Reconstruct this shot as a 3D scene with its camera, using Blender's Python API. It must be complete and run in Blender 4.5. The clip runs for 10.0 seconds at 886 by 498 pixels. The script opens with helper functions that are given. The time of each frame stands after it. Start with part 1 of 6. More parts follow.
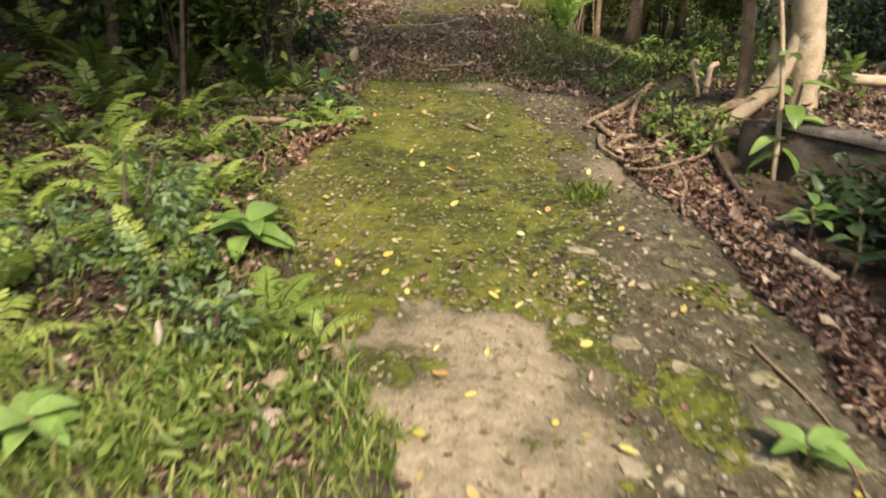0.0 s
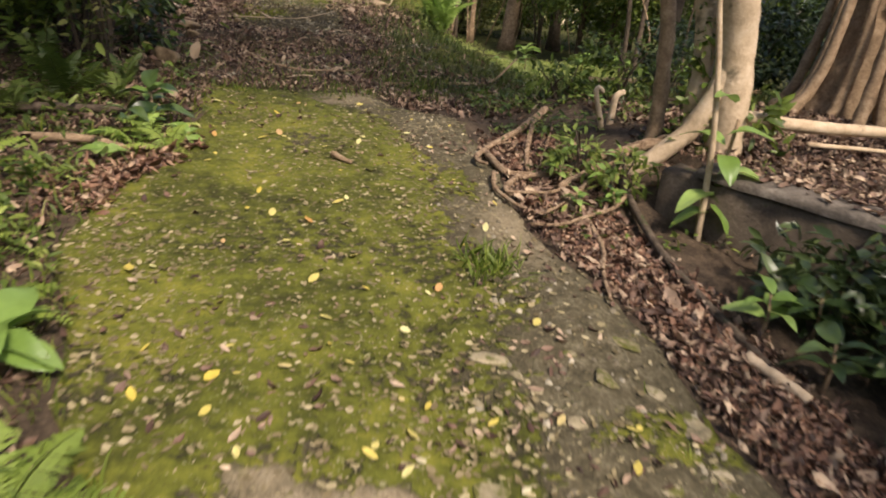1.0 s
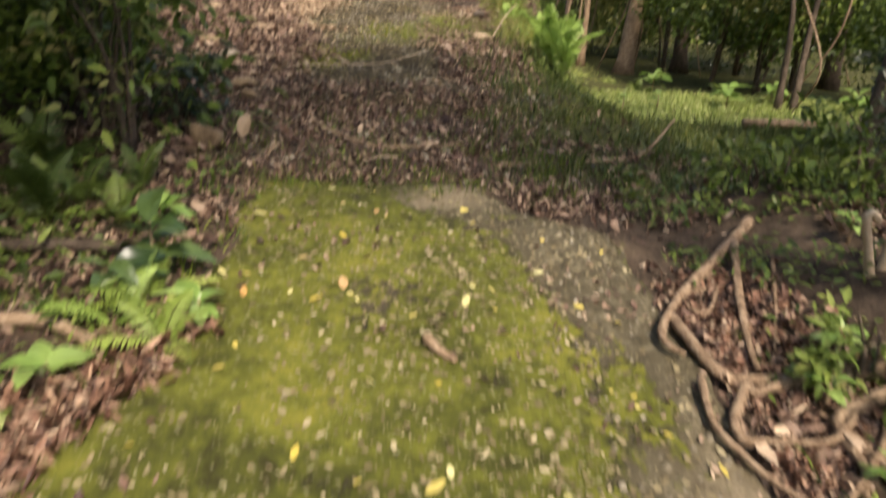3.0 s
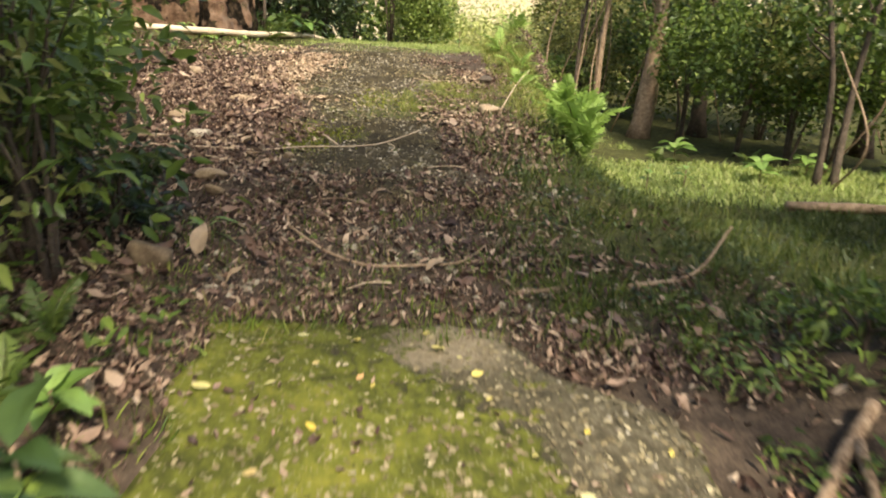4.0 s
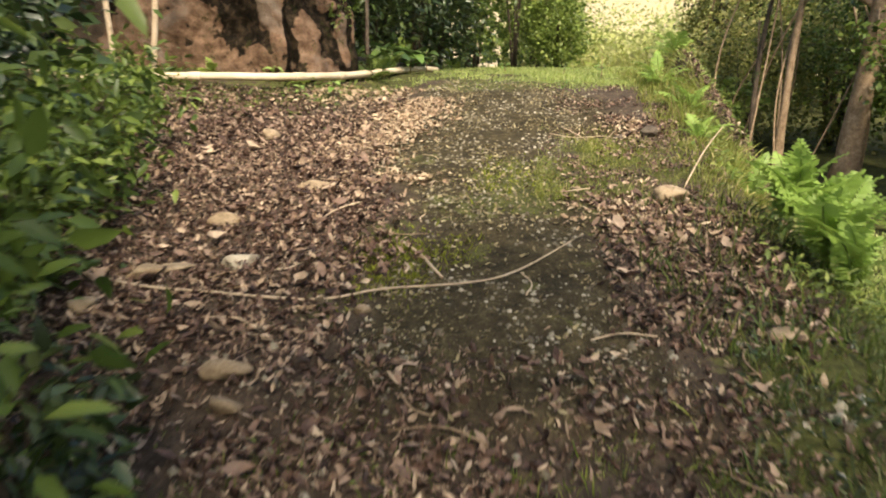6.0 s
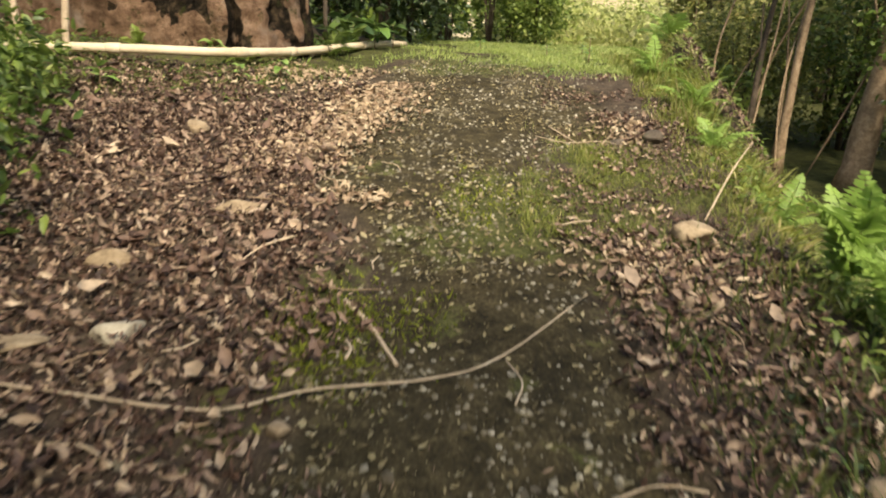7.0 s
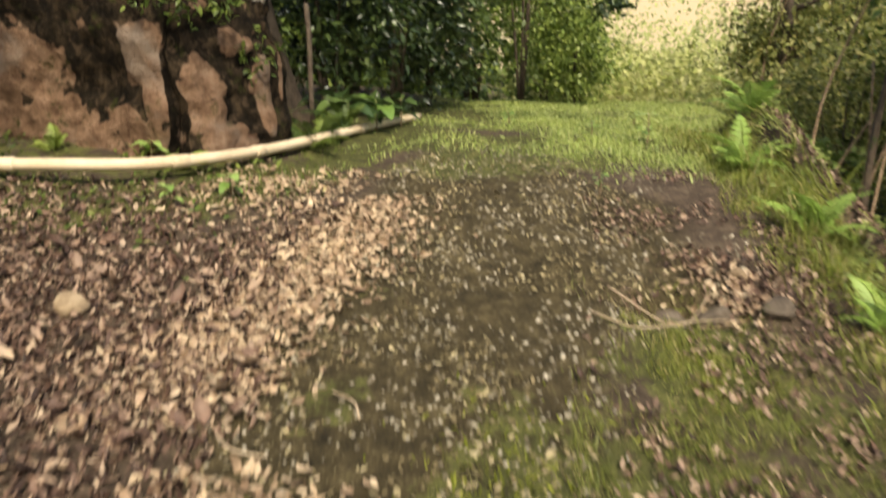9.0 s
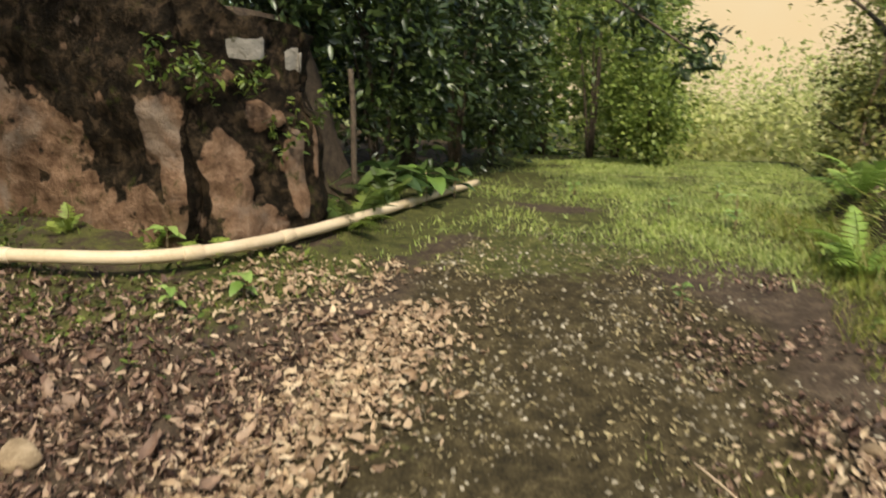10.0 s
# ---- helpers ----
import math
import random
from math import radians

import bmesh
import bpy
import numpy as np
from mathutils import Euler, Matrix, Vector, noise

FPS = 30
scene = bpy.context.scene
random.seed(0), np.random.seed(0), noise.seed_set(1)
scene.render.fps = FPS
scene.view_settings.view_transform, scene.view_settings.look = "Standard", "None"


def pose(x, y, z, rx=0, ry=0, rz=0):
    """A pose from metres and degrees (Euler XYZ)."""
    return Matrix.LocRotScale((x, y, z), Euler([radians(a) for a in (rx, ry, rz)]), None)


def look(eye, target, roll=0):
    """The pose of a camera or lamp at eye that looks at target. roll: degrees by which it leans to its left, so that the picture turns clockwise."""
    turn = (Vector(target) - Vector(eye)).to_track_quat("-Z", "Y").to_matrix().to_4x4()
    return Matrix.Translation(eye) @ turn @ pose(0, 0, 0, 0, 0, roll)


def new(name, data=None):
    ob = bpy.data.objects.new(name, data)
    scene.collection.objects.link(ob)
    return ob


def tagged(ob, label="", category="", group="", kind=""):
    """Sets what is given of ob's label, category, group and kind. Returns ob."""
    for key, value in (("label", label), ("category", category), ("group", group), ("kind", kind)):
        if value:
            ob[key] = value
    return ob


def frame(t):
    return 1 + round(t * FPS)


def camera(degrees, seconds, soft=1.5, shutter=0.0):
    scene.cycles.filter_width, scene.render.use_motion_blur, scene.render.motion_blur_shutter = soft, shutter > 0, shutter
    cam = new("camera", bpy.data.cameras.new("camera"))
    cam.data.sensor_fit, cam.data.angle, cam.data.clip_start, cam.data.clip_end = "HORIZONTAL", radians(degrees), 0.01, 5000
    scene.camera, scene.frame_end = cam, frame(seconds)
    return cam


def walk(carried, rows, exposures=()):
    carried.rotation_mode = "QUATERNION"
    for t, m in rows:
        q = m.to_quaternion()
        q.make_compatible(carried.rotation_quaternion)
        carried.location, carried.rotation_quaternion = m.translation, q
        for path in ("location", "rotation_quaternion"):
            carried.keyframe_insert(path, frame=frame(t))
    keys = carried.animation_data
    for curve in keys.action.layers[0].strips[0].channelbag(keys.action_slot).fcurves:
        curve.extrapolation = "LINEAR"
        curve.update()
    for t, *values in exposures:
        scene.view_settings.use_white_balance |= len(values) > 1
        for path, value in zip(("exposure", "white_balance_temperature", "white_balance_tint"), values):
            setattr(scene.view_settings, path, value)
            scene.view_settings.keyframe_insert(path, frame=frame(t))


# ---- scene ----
cam = camera(63.5, 10.0, 1.85, 0.6)

PATH = [
    (0, (0.067, 0.042, 1.533), (0.047, 1.886, 0.758), 0.8),
    (0.1, (0.055, 0.155, 1.533), (0.053, 1.998, 0.762), 1.1),
    (0.3, (0.03, 0.385, 1.533), (0.166, 2.243, 0.805), 2.9),
    (0.5, (0.016, 0.596, 1.532), (0.286, 2.428, 0.776), 4.9),
    (1, (0.084, 1.077, 1.52), (0.438, 2.887, 0.746), 5.9),
    (1.5, (0.13, 1.552, 1.558), (0.416, 3.361, 0.754), 5.3),
    (2, (0.153, 2.031, 1.563), (0.477, 3.831, 0.753), 6.8),
    (2.5, (0.161, 2.502, 1.586), (0.284, 4.304, 0.728), 4.7),
    (3, (0.092, 2.979, 1.636), (0.199, 4.817, 0.854), 3.2),
    (3.2, (0.089, 3.128, 1.666), (0.223, 4.998, 0.971), 3.0),
    (4.3, (0.117, 4.391, 1.776), (0.209, 6.273, 1.106), 3.3),
    (4.5, (0.137, 4.621, 1.793), (0.228, 6.499, 1.11), 2.5),
    (5, (0.136, 5.164, 1.848), (-0.099, 7.039, 1.195), -0.8),
    (5.2, (0.115, 5.372, 1.866), (-0.217, 7.24, 1.236), -1.5),
    (6.3, (-0.101, 6.532, 1.915), (-0.31, 8.406, 1.248), 0.2),
    (6.5, (-0.131, 6.758, 1.918), (-0.341, 8.629, 1.244), 0.7),
    (7, (-0.141, 7.257, 1.941), (-0.282, 9.11, 1.201), 2.0),
    (7.5, (-0.126, 7.764, 1.981), (-0.429, 9.61, 1.274), -0.1),
    (8, (-0.171, 8.275, 1.982), (-0.452, 10.099, 1.211), -1.0),
    (8.5, (-0.135, 8.765, 2.027), (-0.302, 10.591, 1.23), 0.8),
    (8.8, (-0.133, 9.044, 2.103), (-0.349, 10.896, 1.38), 0.5),
    (9, (-0.152, 9.265, 2.131), (-0.405, 11.141, 1.484), -0.1),
    (9.5, (-0.169, 9.726, 2.207), (-0.5, 11.613, 1.632), -0.3),
    (10, (-0.156, 10.088, 2.301), (-0.597, 11.962, 1.76), -0.2),
]
walk(cam, [(t, look(eye, target, roll)) for t, eye, target, roll in PATH],
     [(0.0, 1.0, 7000, 12), (0.5, .9, 7000, 12), (1.0, .8, 7000, 17), (1.5, .72, 7000, 10), (2.0, .77, 7000, -2), (2.5, .98, 7000, 15), (3.0, 1.07, 7000, 16), (4.5, 1.5, 7000, 8), (5.0, 1.58, 7000, 13), (6.5, 1.12, 7200, 8), (7.0, 1.08, 7200, 7), (7.5, .98, 7200, 8), (8.0, .84, 7200, 4), (8.5, .94, 7200, 8), (9.0, 1.0, 7200, 9), (9.5, .76, 7200, 8), (10.0, .7, 7000, 7)])

# ---- world and light ----
world = bpy.data.worlds.new("world")
scene.world = world
world.use_nodes = True
wn = world.node_tree
sky = wn.nodes.new("ShaderNodeTexSky")
sky.sky_type, sky.sun_disc = 'NISHITA', False
sky.sun_elevation, sky.sun_rotation = radians(51), radians(160)
sky.air_density, sky.dust_density, sky.ozone_density = 1.0, 2.0, 1.0
wn.nodes["Background"].inputs["Strength"].default_value = 0.125
wn.links.new(sky.outputs[0], wn.nodes["Background"].inputs["Color"])
sun_data = bpy.data.lights.new("sun", 'SUN')
sun_data.energy, sun_data.angle, sun_data.color = 2.9, radians(9), (1.0, 0.93, 0.82)
sun = new("sun", sun_data)
sun.matrix_world = look((1.8, -4.9, 6.5), (0, 0, 0))

# ---- numbers of the place ----
rng = np.random.default_rng(7)
GY = [-60, -5, 0, 3, 4.7, 6.9, 7.5, 8.26, 8.38, 9.8, 10.5, 12.5, 13.7, 15, 16, 18, 20, 22, 24, 28, 40, 60, 250, 600]
GZ = [-3, -.25, .04, .235, .30, .37, .43, .50, .57, .66, .735, .815, .92, .97, .94, .79, .64, .5, .3, -.3, -2.0, -4.5, -25.0, -25.0]


def ss(a, b, v):
    k = np.clip((np.asarray(v, float) - a) / (b - a), 0, 1)
    return k * k * (3 - 2 * k)


def vn(x, y, size, seed=0):
    """Smooth value noise, -1 to 1, with cells of that size in metres."""
    x, y = np.asarray(x, float) / size, np.asarray(y, float) / size
    ix, iy = np.floor(x).astype(np.int64), np.floor(y).astype(np.int64)
    fx, fy = x - ix, y - iy
    fx, fy = fx * fx * (3 - 2 * fx), fy * fy * (3 - 2 * fy)

    def lattice(a, b):
        n = np.sin(a * 127.1 + b * 311.7 + seed * 74.7) * 43758.5453
        return 2 * (n - np.floor(n)) - 1
    top = lattice(ix, iy) * (1 - fx) + lattice(ix + 1, iy) * fx
    low = lattice(ix, iy + 1) * (1 - fx) + lattice(ix + 1, iy + 1) * fx
    return top * (1 - fy) + low * fy


def path_left(y):
    return np.interp(y, [-5, 1.6, 2.2, 2.4, 3.16, 3.9, 4.5, 5.0, 5.6, 6.8], [-.05, -.08, -.33, -.4, -.7, -.93, -.9, -.7, -.66, -.72]) + .05 * vn(y, y * 0, .35, 3) + .02 * vn(y, y * 0, .09, 4)


def path_right(y):
    return np.interp(y, [-5, 1.7, 2.4, 3.5, 4.5, 5.7, 6.2, 6.45, 6.9], [1.35, 1.38, 1.38, 1.26, 1.13, 1.12, 1.08, .75, .5]) + .05 * vn(y, y * 0, .4, 5) + .02 * vn(y, y * 0, .1, 6)


PATH_END = 6.87


def rise(x, y):
    """Height of the ground and of the path's top, without the bed under the path."""
    x, y = np.asarray(x, float), np.asarray(y, float)
    z = np.interp(y, GY, GZ)
    z = z + (.10 * ss(1.7, 2.7, -x) + .12 * ss(2.6, 3.8, -x)) * ss(12, 13.3, y) + .3 * ss(2.2, 4.5, -x) * ss(1, 4, y) * ss(13, 10, y) + 1.5 * ss(14.62, 14.8, y - .12 * (x + 2.7)) * ss(2.5, 2.75, -x) * ss(17, 15.8, y) * ss(6.5, 5, -x) + 3.2 * ss(4.6, 11, -x)
    lawn = np.interp(y, [-60, -5, 2, 6.5, 8, 9.5, 11, 14, 20, 24, 40, 60, 250, 600], [-3, 0, .1, .45, .3, .1, -.05, -.15, -.3, -.5, -2.2, -4.7, -25.0, -25.0])
    e0 = np.interp(y, [-5, 4, 6.5, 8, 9, 11, 18, 30], [1.7, 1.7, 1.5, 1.3, 1.15, 1.15, 2.0, 4])
    w = ss(0, 1, (x - e0) / np.interp(y, [0, 8, 11], [.6, 1.2, 1.0]))
    z = z * (1 - w) + lawn * w
    d = ((x - 2.0) * .62 + (y - 4.17) * .45) / .766
    p = np.maximum(ss(1.3, 2.15, x) * ss(4.15, 4.9, y), ss(.04, .16, d) * ss(1.98, 2.06, x)) * ss(7.4, 6.2, y) * ss(9, 6, x)
    z = z * (1 - p) + .59 * p
    z = z + .3 * ss(1.56, 1.72, x + .06 * vn(x, y, .3, 3)) * ss(2.4, 2.1, x) * ss(11.8, 13, y) * ss(17.5, 16, y)
    z = z - .26 * np.exp(-((x - .55) / .2) ** 2 - ((y - 12.42) / .12) ** 2)
    z = z + .03 * vn(x, y, .9, 1) * ss(.5, 1.2, np.abs(x)) + .012 * vn(x, y, .22, 2)
    return z


def on_path(x, y):
    return (x > path_left(y)) & (x < path_right(y)) & (y < PATH_END)


def height(x, y):
    return rise(x, y) + np.where(on_path(np.asarray(x, float), np.asarray(y, float)), .006, 0)


def at_ground(x, y, lift=0.0):
    return float(height(x, y)) + lift


# ---- materials ----
def nodes_of(name):
    m = bpy.data.materials.new(name)
    m.use_nodes = True
    return m, m.node_tree, m.node_tree.nodes["Principled BSDF"]


def ramp(tree, source, stops):
    r = tree.nodes.new("ShaderNodeValToRGB")
    while len(r.color_ramp.elements) < len(stops):
        r.color_ramp.elements.new(.5)
    for e, (at, c) in zip(r.color_ramp.elements, stops):
        e.position, e.color = at, (*c, 1)
    tree.links.new(source, r.inputs["Fac"])
    return r.outputs["Color"]


def noise_of(tree, size, detail=4, rough=.6, warp=0.0):
    n = tree.nodes.new("ShaderNodeTexNoise")
    n.inputs["Scale"].default_value, n.inputs["Detail"].default_value = 1 / size, detail
    n.inputs["Roughness"].default_value, n.inputs["Distortion"].default_value = rough, warp
    g = tree.nodes.new("ShaderNodeNewGeometry")
    tree.links.new(g.outputs["Position"], n.inputs["Vector"])
    return n.outputs["Fac"]


def mixed(tree, a, b, fac, mode='MIX'):
    m = tree.nodes.new("ShaderNodeMix")
    m.data_type, m.blend_type = 'RGBA', mode
    for sock, v in ((m.inputs[6], a), (m.inputs[7], b), (m.inputs[0], fac)):
        if isinstance(v, (int, float)):
            sock.default_value = v
        elif isinstance(v, tuple):
            sock.default_value = (*v, 1)
        else:
            tree.links.new(v, sock)
    return m.outputs[2]


def arith(tree, op, a, b=0.0):
    m = tree.nodes.new("ShaderNodeMath")
    m.operation, m.use_clamp = op, False
    for sock, v in ((m.inputs[0], a), (m.inputs[1], b)):
        if isinstance(v, (int, float)):
            sock.default_value = v
        else:
            tree.links.new(v, sock)
    return m.outputs[0]


def step_between(tree, v, a, b):
    m = tree.nodes.new("ShaderNodeMapRange")
    m.interpolation_type = 'SMOOTHSTEP'
    m.inputs["From Min"].default_value, m.inputs["From Max"].default_value = a, b
    tree.links.new(v, m.inputs["Value"])
    return m.outputs["Result"]


def bumped(tree, bsdf, v, depth):
    b = tree.nodes.new("ShaderNodeBump")
    b.inputs["Strength"].default_value, b.inputs["Distance"].default_value = 1.0, depth
    tree.links.new(v, b.inputs["Height"])
    tree.links.new(b.outputs["Normal"], bsdf.inputs["Normal"])


def attribute(tree, name):
    a = tree.nodes.new("ShaderNodeAttribute")
    a.attribute_name = name
    return a.outputs["Fac"]


def leaf_material(name, stops, rough=.5, lit=.3, by_object=False, size=.05, mottle=.35, gloss=.4, patchy=0.0):
    """Leaf surface: colour by piece, mottled, with light coming through."""
    m, tree, bsdf = nodes_of(name)
    if by_object:
        rand = tree.nodes.new("ShaderNodeObjectInfo").outputs["Random"]
    else:
        rand = tree.nodes.new("ShaderNodeNewGeometry").outputs["Random Per Island"]
    c = ramp(tree, rand, stops)
    n = noise_of(tree, size, 3)
    c = mixed(tree, c, ramp(tree, n, [(.3, (.35, .35, .3)), (.7, (1.3, 1.25, 1.1))]), mottle, 'MULTIPLY')
    if patchy:
        c = mixed(tree, c, ramp(tree, noise_of(tree, .5, 4, .65), [(.36, (.45, .42, .4)), (.62, (1.25, 1.15, .9))]), patchy, 'MULTIPLY')
    tree.links.new(c, bsdf.inputs["Base Color"])
    bsdf.inputs["Roughness"].default_value = rough
    bsdf.inputs["Specular IOR Level"].default_value = gloss
    bumped(tree, bsdf, n, .002)
    if lit:
        t = tree.nodes.new("ShaderNodeBsdfTranslucent")
        tree.links.new(c, t.inputs["Color"])
        mx = tree.nodes.new("ShaderNodeMixShader")
        mx.inputs[0].default_value = lit
        tree.links.new(bsdf.outputs[0], mx.inputs[1])
        tree.links.new(t.outputs[0], mx.inputs[2])
        tree.links.new(mx.outputs[0], tree.nodes["Material Output"].inputs["Surface"])
    return m


def rough_material(name, stops, size, fine, rough=.85, depth=.004, moss=None, moss_at=(.55, .65), moss_size=.15, rand=0.0):
    """Bark, stone, soil: two scales of noise, relief, patches of moss."""
    m, tree, bsdf = nodes_of(name)
    big, small = noise_of(tree, size, 5, .65, .4), noise_of(tree, fine, 4, .7)
    v = arith(tree, 'ADD', arith(tree, 'MULTIPLY', big, .65), arith(tree, 'MULTIPLY', small, .35))
    if rand:
        o = tree.nodes.new("ShaderNodeObjectInfo").outputs["Random"]
        v = arith(tree, 'ADD', v, arith(tree, 'MULTIPLY', arith(tree, 'SUBTRACT', o, .5), rand))
    c = ramp(tree, v, stops)
    if moss:
        c = mixed(tree, c, moss, step_between(tree, noise_of(tree, moss_size, 4, .7), *moss_at))
    tree.links.new(c, bsdf.inputs["Base Color"])
    bsdf.inputs["Roughness"].default_value = rough
    bsdf.inputs["Specular IOR Level"].default_value = .3
    bumped(tree, bsdf, v, depth)
    return m


def path_material():
    m, tree, bsdf = nodes_of("mossy_concrete")
    fine, mid, big = noise_of(tree, .012, 4, .7), noise_of(tree, .07, 5, .7), noise_of(tree, .5, 4, .6, .5)
    speck = noise_of(tree, .022, 2, .5)
    concrete = ramp(tree, arith(tree, 'ADD', arith(tree, 'MULTIPLY', mid, .55), arith(tree, 'MULTIPLY', fine, .45)),
                    [(.32, (.13, .105, .068)), (.46, (.31, .245, .15)), (.66, (.53, .43, .28))])
    grey = ramp(tree, arith(tree, 'ADD', arith(tree, 'MULTIPLY', mid, .6), arith(tree, 'MULTIPLY', fine, .4)),
                [(.32, (.03, .025, .014)), (.5, (.105, .088, .05)), (.7, (.28, .24, .155))])
    concrete = mixed(tree, grey, concrete, attribute(tree, "bare"))
    green = ramp(tree, arith(tree, 'ADD', arith(tree, 'MULTIPLY', mid, .5), arith(tree, 'MULTIPLY', big, .5)),
                 [(.36, (.036, .033, .01)), (.46, (.078, .085, .014)), (.54, (.135, .143, .021)), (.66, (.235, .225, .034))])
    green = mixed(tree, green, (.26, .24, .12), step_between(tree, speck, .62, .7))
    green = mixed(tree, green, (.055, .047, .02), step_between(tree, noise_of(tree, .03, 3, .7), .6, .74))
    edge = arith(tree, 'ADD', attribute(tree, "moss"), arith(tree, 'MULTIPLY', arith(tree, 'SUBTRACT', mid, .5), 1.9))
    cover = step_between(tree, edge, .35, .6)
    tree.links.new(mixed(tree, concrete, green, cover), bsdf.inputs["Base Color"])
    bsdf.inputs["Roughness"].default_value = .9
    bsdf.inputs["Specular IOR Level"].default_value = .2
    bumped(tree, bsdf, arith(tree, 'ADD', arith(tree, 'MULTIPLY', mid, 1.0), arith(tree, 'ADD', fine, cover)), .012)
    return m


def ground_material():
    m, tree, bsdf = nodes_of("forest_soil")
    fine, mid, big = noise_of(tree, .015, 4, .7), noise_of(tree, .1, 5, .7), noise_of(tree, .7, 4, .6, .5)
    v = arith(tree, 'ADD', arith(tree, 'MULTIPLY', mid, .55), arith(tree, 'MULTIPLY', fine, .45))
    soil = ramp(tree, v, [(.32, (.016, .012, .008)), (.5, (.065, .046, .03)), (.7, (.16, .115, .075))])
    road = ramp(tree, v, [(.36, (.012, .009, .004)), (.5, (.047, .036, .016)), (.68, (.14, .108, .052))])
    c = mixed(tree, soil, road, attribute(tree, "road"))
    green = ramp(tree, v, [(.34, (.017, .019, .007)), (.5, (.062, .064, .018)), (.68, (.15, .147, .046))])
    edge = arith(tree, 'ADD', attribute(tree, "moss"), arith(tree, 'ADD', arith(tree, 'MULTIPLY', arith(tree, 'SUBTRACT', mid, .5), 2.0), arith(tree, 'MULTIPLY', arith(tree, 'SUBTRACT', big, .5), 1.0)))
    c = mixed(tree, c, green, step_between(tree, edge, .35, .65))
    tree.links.new(c, bsdf.inputs["Base Color"])
    bsdf.inputs["Roughness"].default_value = .92
    bsdf.inputs["Specular IOR Level"].default_value = .2
    bumped(tree, bsdf, v, .02)
    return m


def wall_material():
    m, tree, bsdf = nodes_of("stained_stone")
    fine, mid, big = noise_of(tree, .02, 4, .7), noise_of(tree, .12, 5, .7), noise_of(tree, .45, 4, .6, .6)
    v = arith(tree, 'ADD', arith(tree, 'MULTIPLY', mid, .78), arith(tree, 'MULTIPLY', fine, .22))
    dark = ramp(tree, v, [(.38, (.004, .0032, .002)), (.5, (.0135, .0098, .006)), (.62, (.05, .034, .019))])
    bare = ramp(tree, v, [(.34, (.06, .033, .019)), (.5, (.15, .09, .054)), (.68, (.25, .165, .108))])
    bare = mixed(tree, bare, (.19, .145, .108), step_between(tree, big, .52, .72))
    broad = noise_of(tree, .16, 3, .5, .3)
    edge = arith(tree, 'ADD', attribute(tree, "bare"), arith(tree, 'ADD', arith(tree, 'MULTIPLY', arith(tree, 'SUBTRACT', broad, .5), 2.7), arith(tree, 'MULTIPLY', arith(tree, 'SUBTRACT', big, .5), 1.2)))
    dark = mixed(tree, dark, (.075, .05, .03), arith(tree, 'MULTIPLY', step_between(tree, noise_of(tree, .09, 4, .6, .5), .54, .66), .6))
    c = mixed(tree, dark, bare, step_between(tree, edge, .42, .66))
    c = mixed(tree, c, (.27, .245, .205), step_between(tree, arith(tree, 'ADD', attribute(tree, "plaster"), arith(tree, 'MULTIPLY', arith(tree, 'SUBTRACT', mid, .5), .5)), .45, .55))
    c = mixed(tree, c, (.03, .032, .008), step_between(tree, noise_of(tree, .2, 5, .75), .56, .7))
    tree.links.new(c, bsdf.inputs["Base Color"])
    bsdf.inputs["Roughness"].default_value = .85
    bsdf.inputs["Specular IOR Level"].default_value = .08
    bumped(tree, bsdf, v, .05)
    return m


PATH_MAT, GROUND_MAT, WALL_MAT = path_material(), ground_material(), wall_material()
LITTER = leaf_material("dry_leaf", [(0, (.03, .016, .011)), (.3, (.1, .057, .041)), (.6, (.215, .134, .097)), (.85, (.39, .28, .2)), (1, (.58, .45, .325))], .6, .12, mottle=.5, gloss=.35)
LITTER_RED = leaf_material("russet_leaf", [(0, (.06, .027, .017)), (.3, (.18, .09, .058)), (.7, (.34, .195, .13)), (1, (.52, .36, .25))], .55, .15, mottle=.45)
LITTER_PALE = leaf_material("bleached_leaf", [(0, (.2, .13, .08)), (.4, (.36, .25, .16)), (.8, (.5, .38, .25)), (1, (.6, .48, .33))], .6, .12, mottle=.4)
YELLOW = leaf_material("yellow_leaf", [(0, (.62, .48, .08)), (.5, (.68, .58, .18)), (.8, (.7, .66, .32)), (.92, (.55, .25, .05)), (1, (.65, .6, .4))], .5, .2, mottle=.3)
FLECK = leaf_material("leaf_fleck", [(0, (.13, .1, .048)), (.4, (.21, .165, .085)), (.8, (.33, .275, .15)), (1, (.48, .41, .25))], .7, .1, mottle=.3)
FERN = leaf_material("fern_green", [(0, (.2, .28, .05)), (.5, (.32, .42, .085)), (1, (.45, .52, .14))], .5, .4, by_object=True, mottle=.25)
FERN_PALE = leaf_material("fern_pale_green", [(0, (.24, .36, .07)), (.5, (.3, .44, .09)), (1, (.36, .5, .12))], .5, .4, by_object=True, mottle=.2)
# fern green darkened, with the wood's shade in the colour
FERN_DARK = leaf_material("fern_green_shade_tone", [(0, (.05, .085, .016)), (.5, (.1, .15, .03)), (1, (.19, .25, .05))], .5, .35, by_object=True, mottle=.3)
BROAD = leaf_material("broad_leaf", [(0, (.15, .25, .05)), (.5, (.23, .36, .085)), (1, (.33, .46, .13))], .35, .3, by_object=True, mottle=.2, gloss=.6)
BROAD_DARK = leaf_material("dark_broad_leaf", [(0, (.025, .05, .014)), (.5, (.05, .09, .025)), (1, (.12, .18, .05))], .35, .25, by_object=True, mottle=.2, gloss=.6)
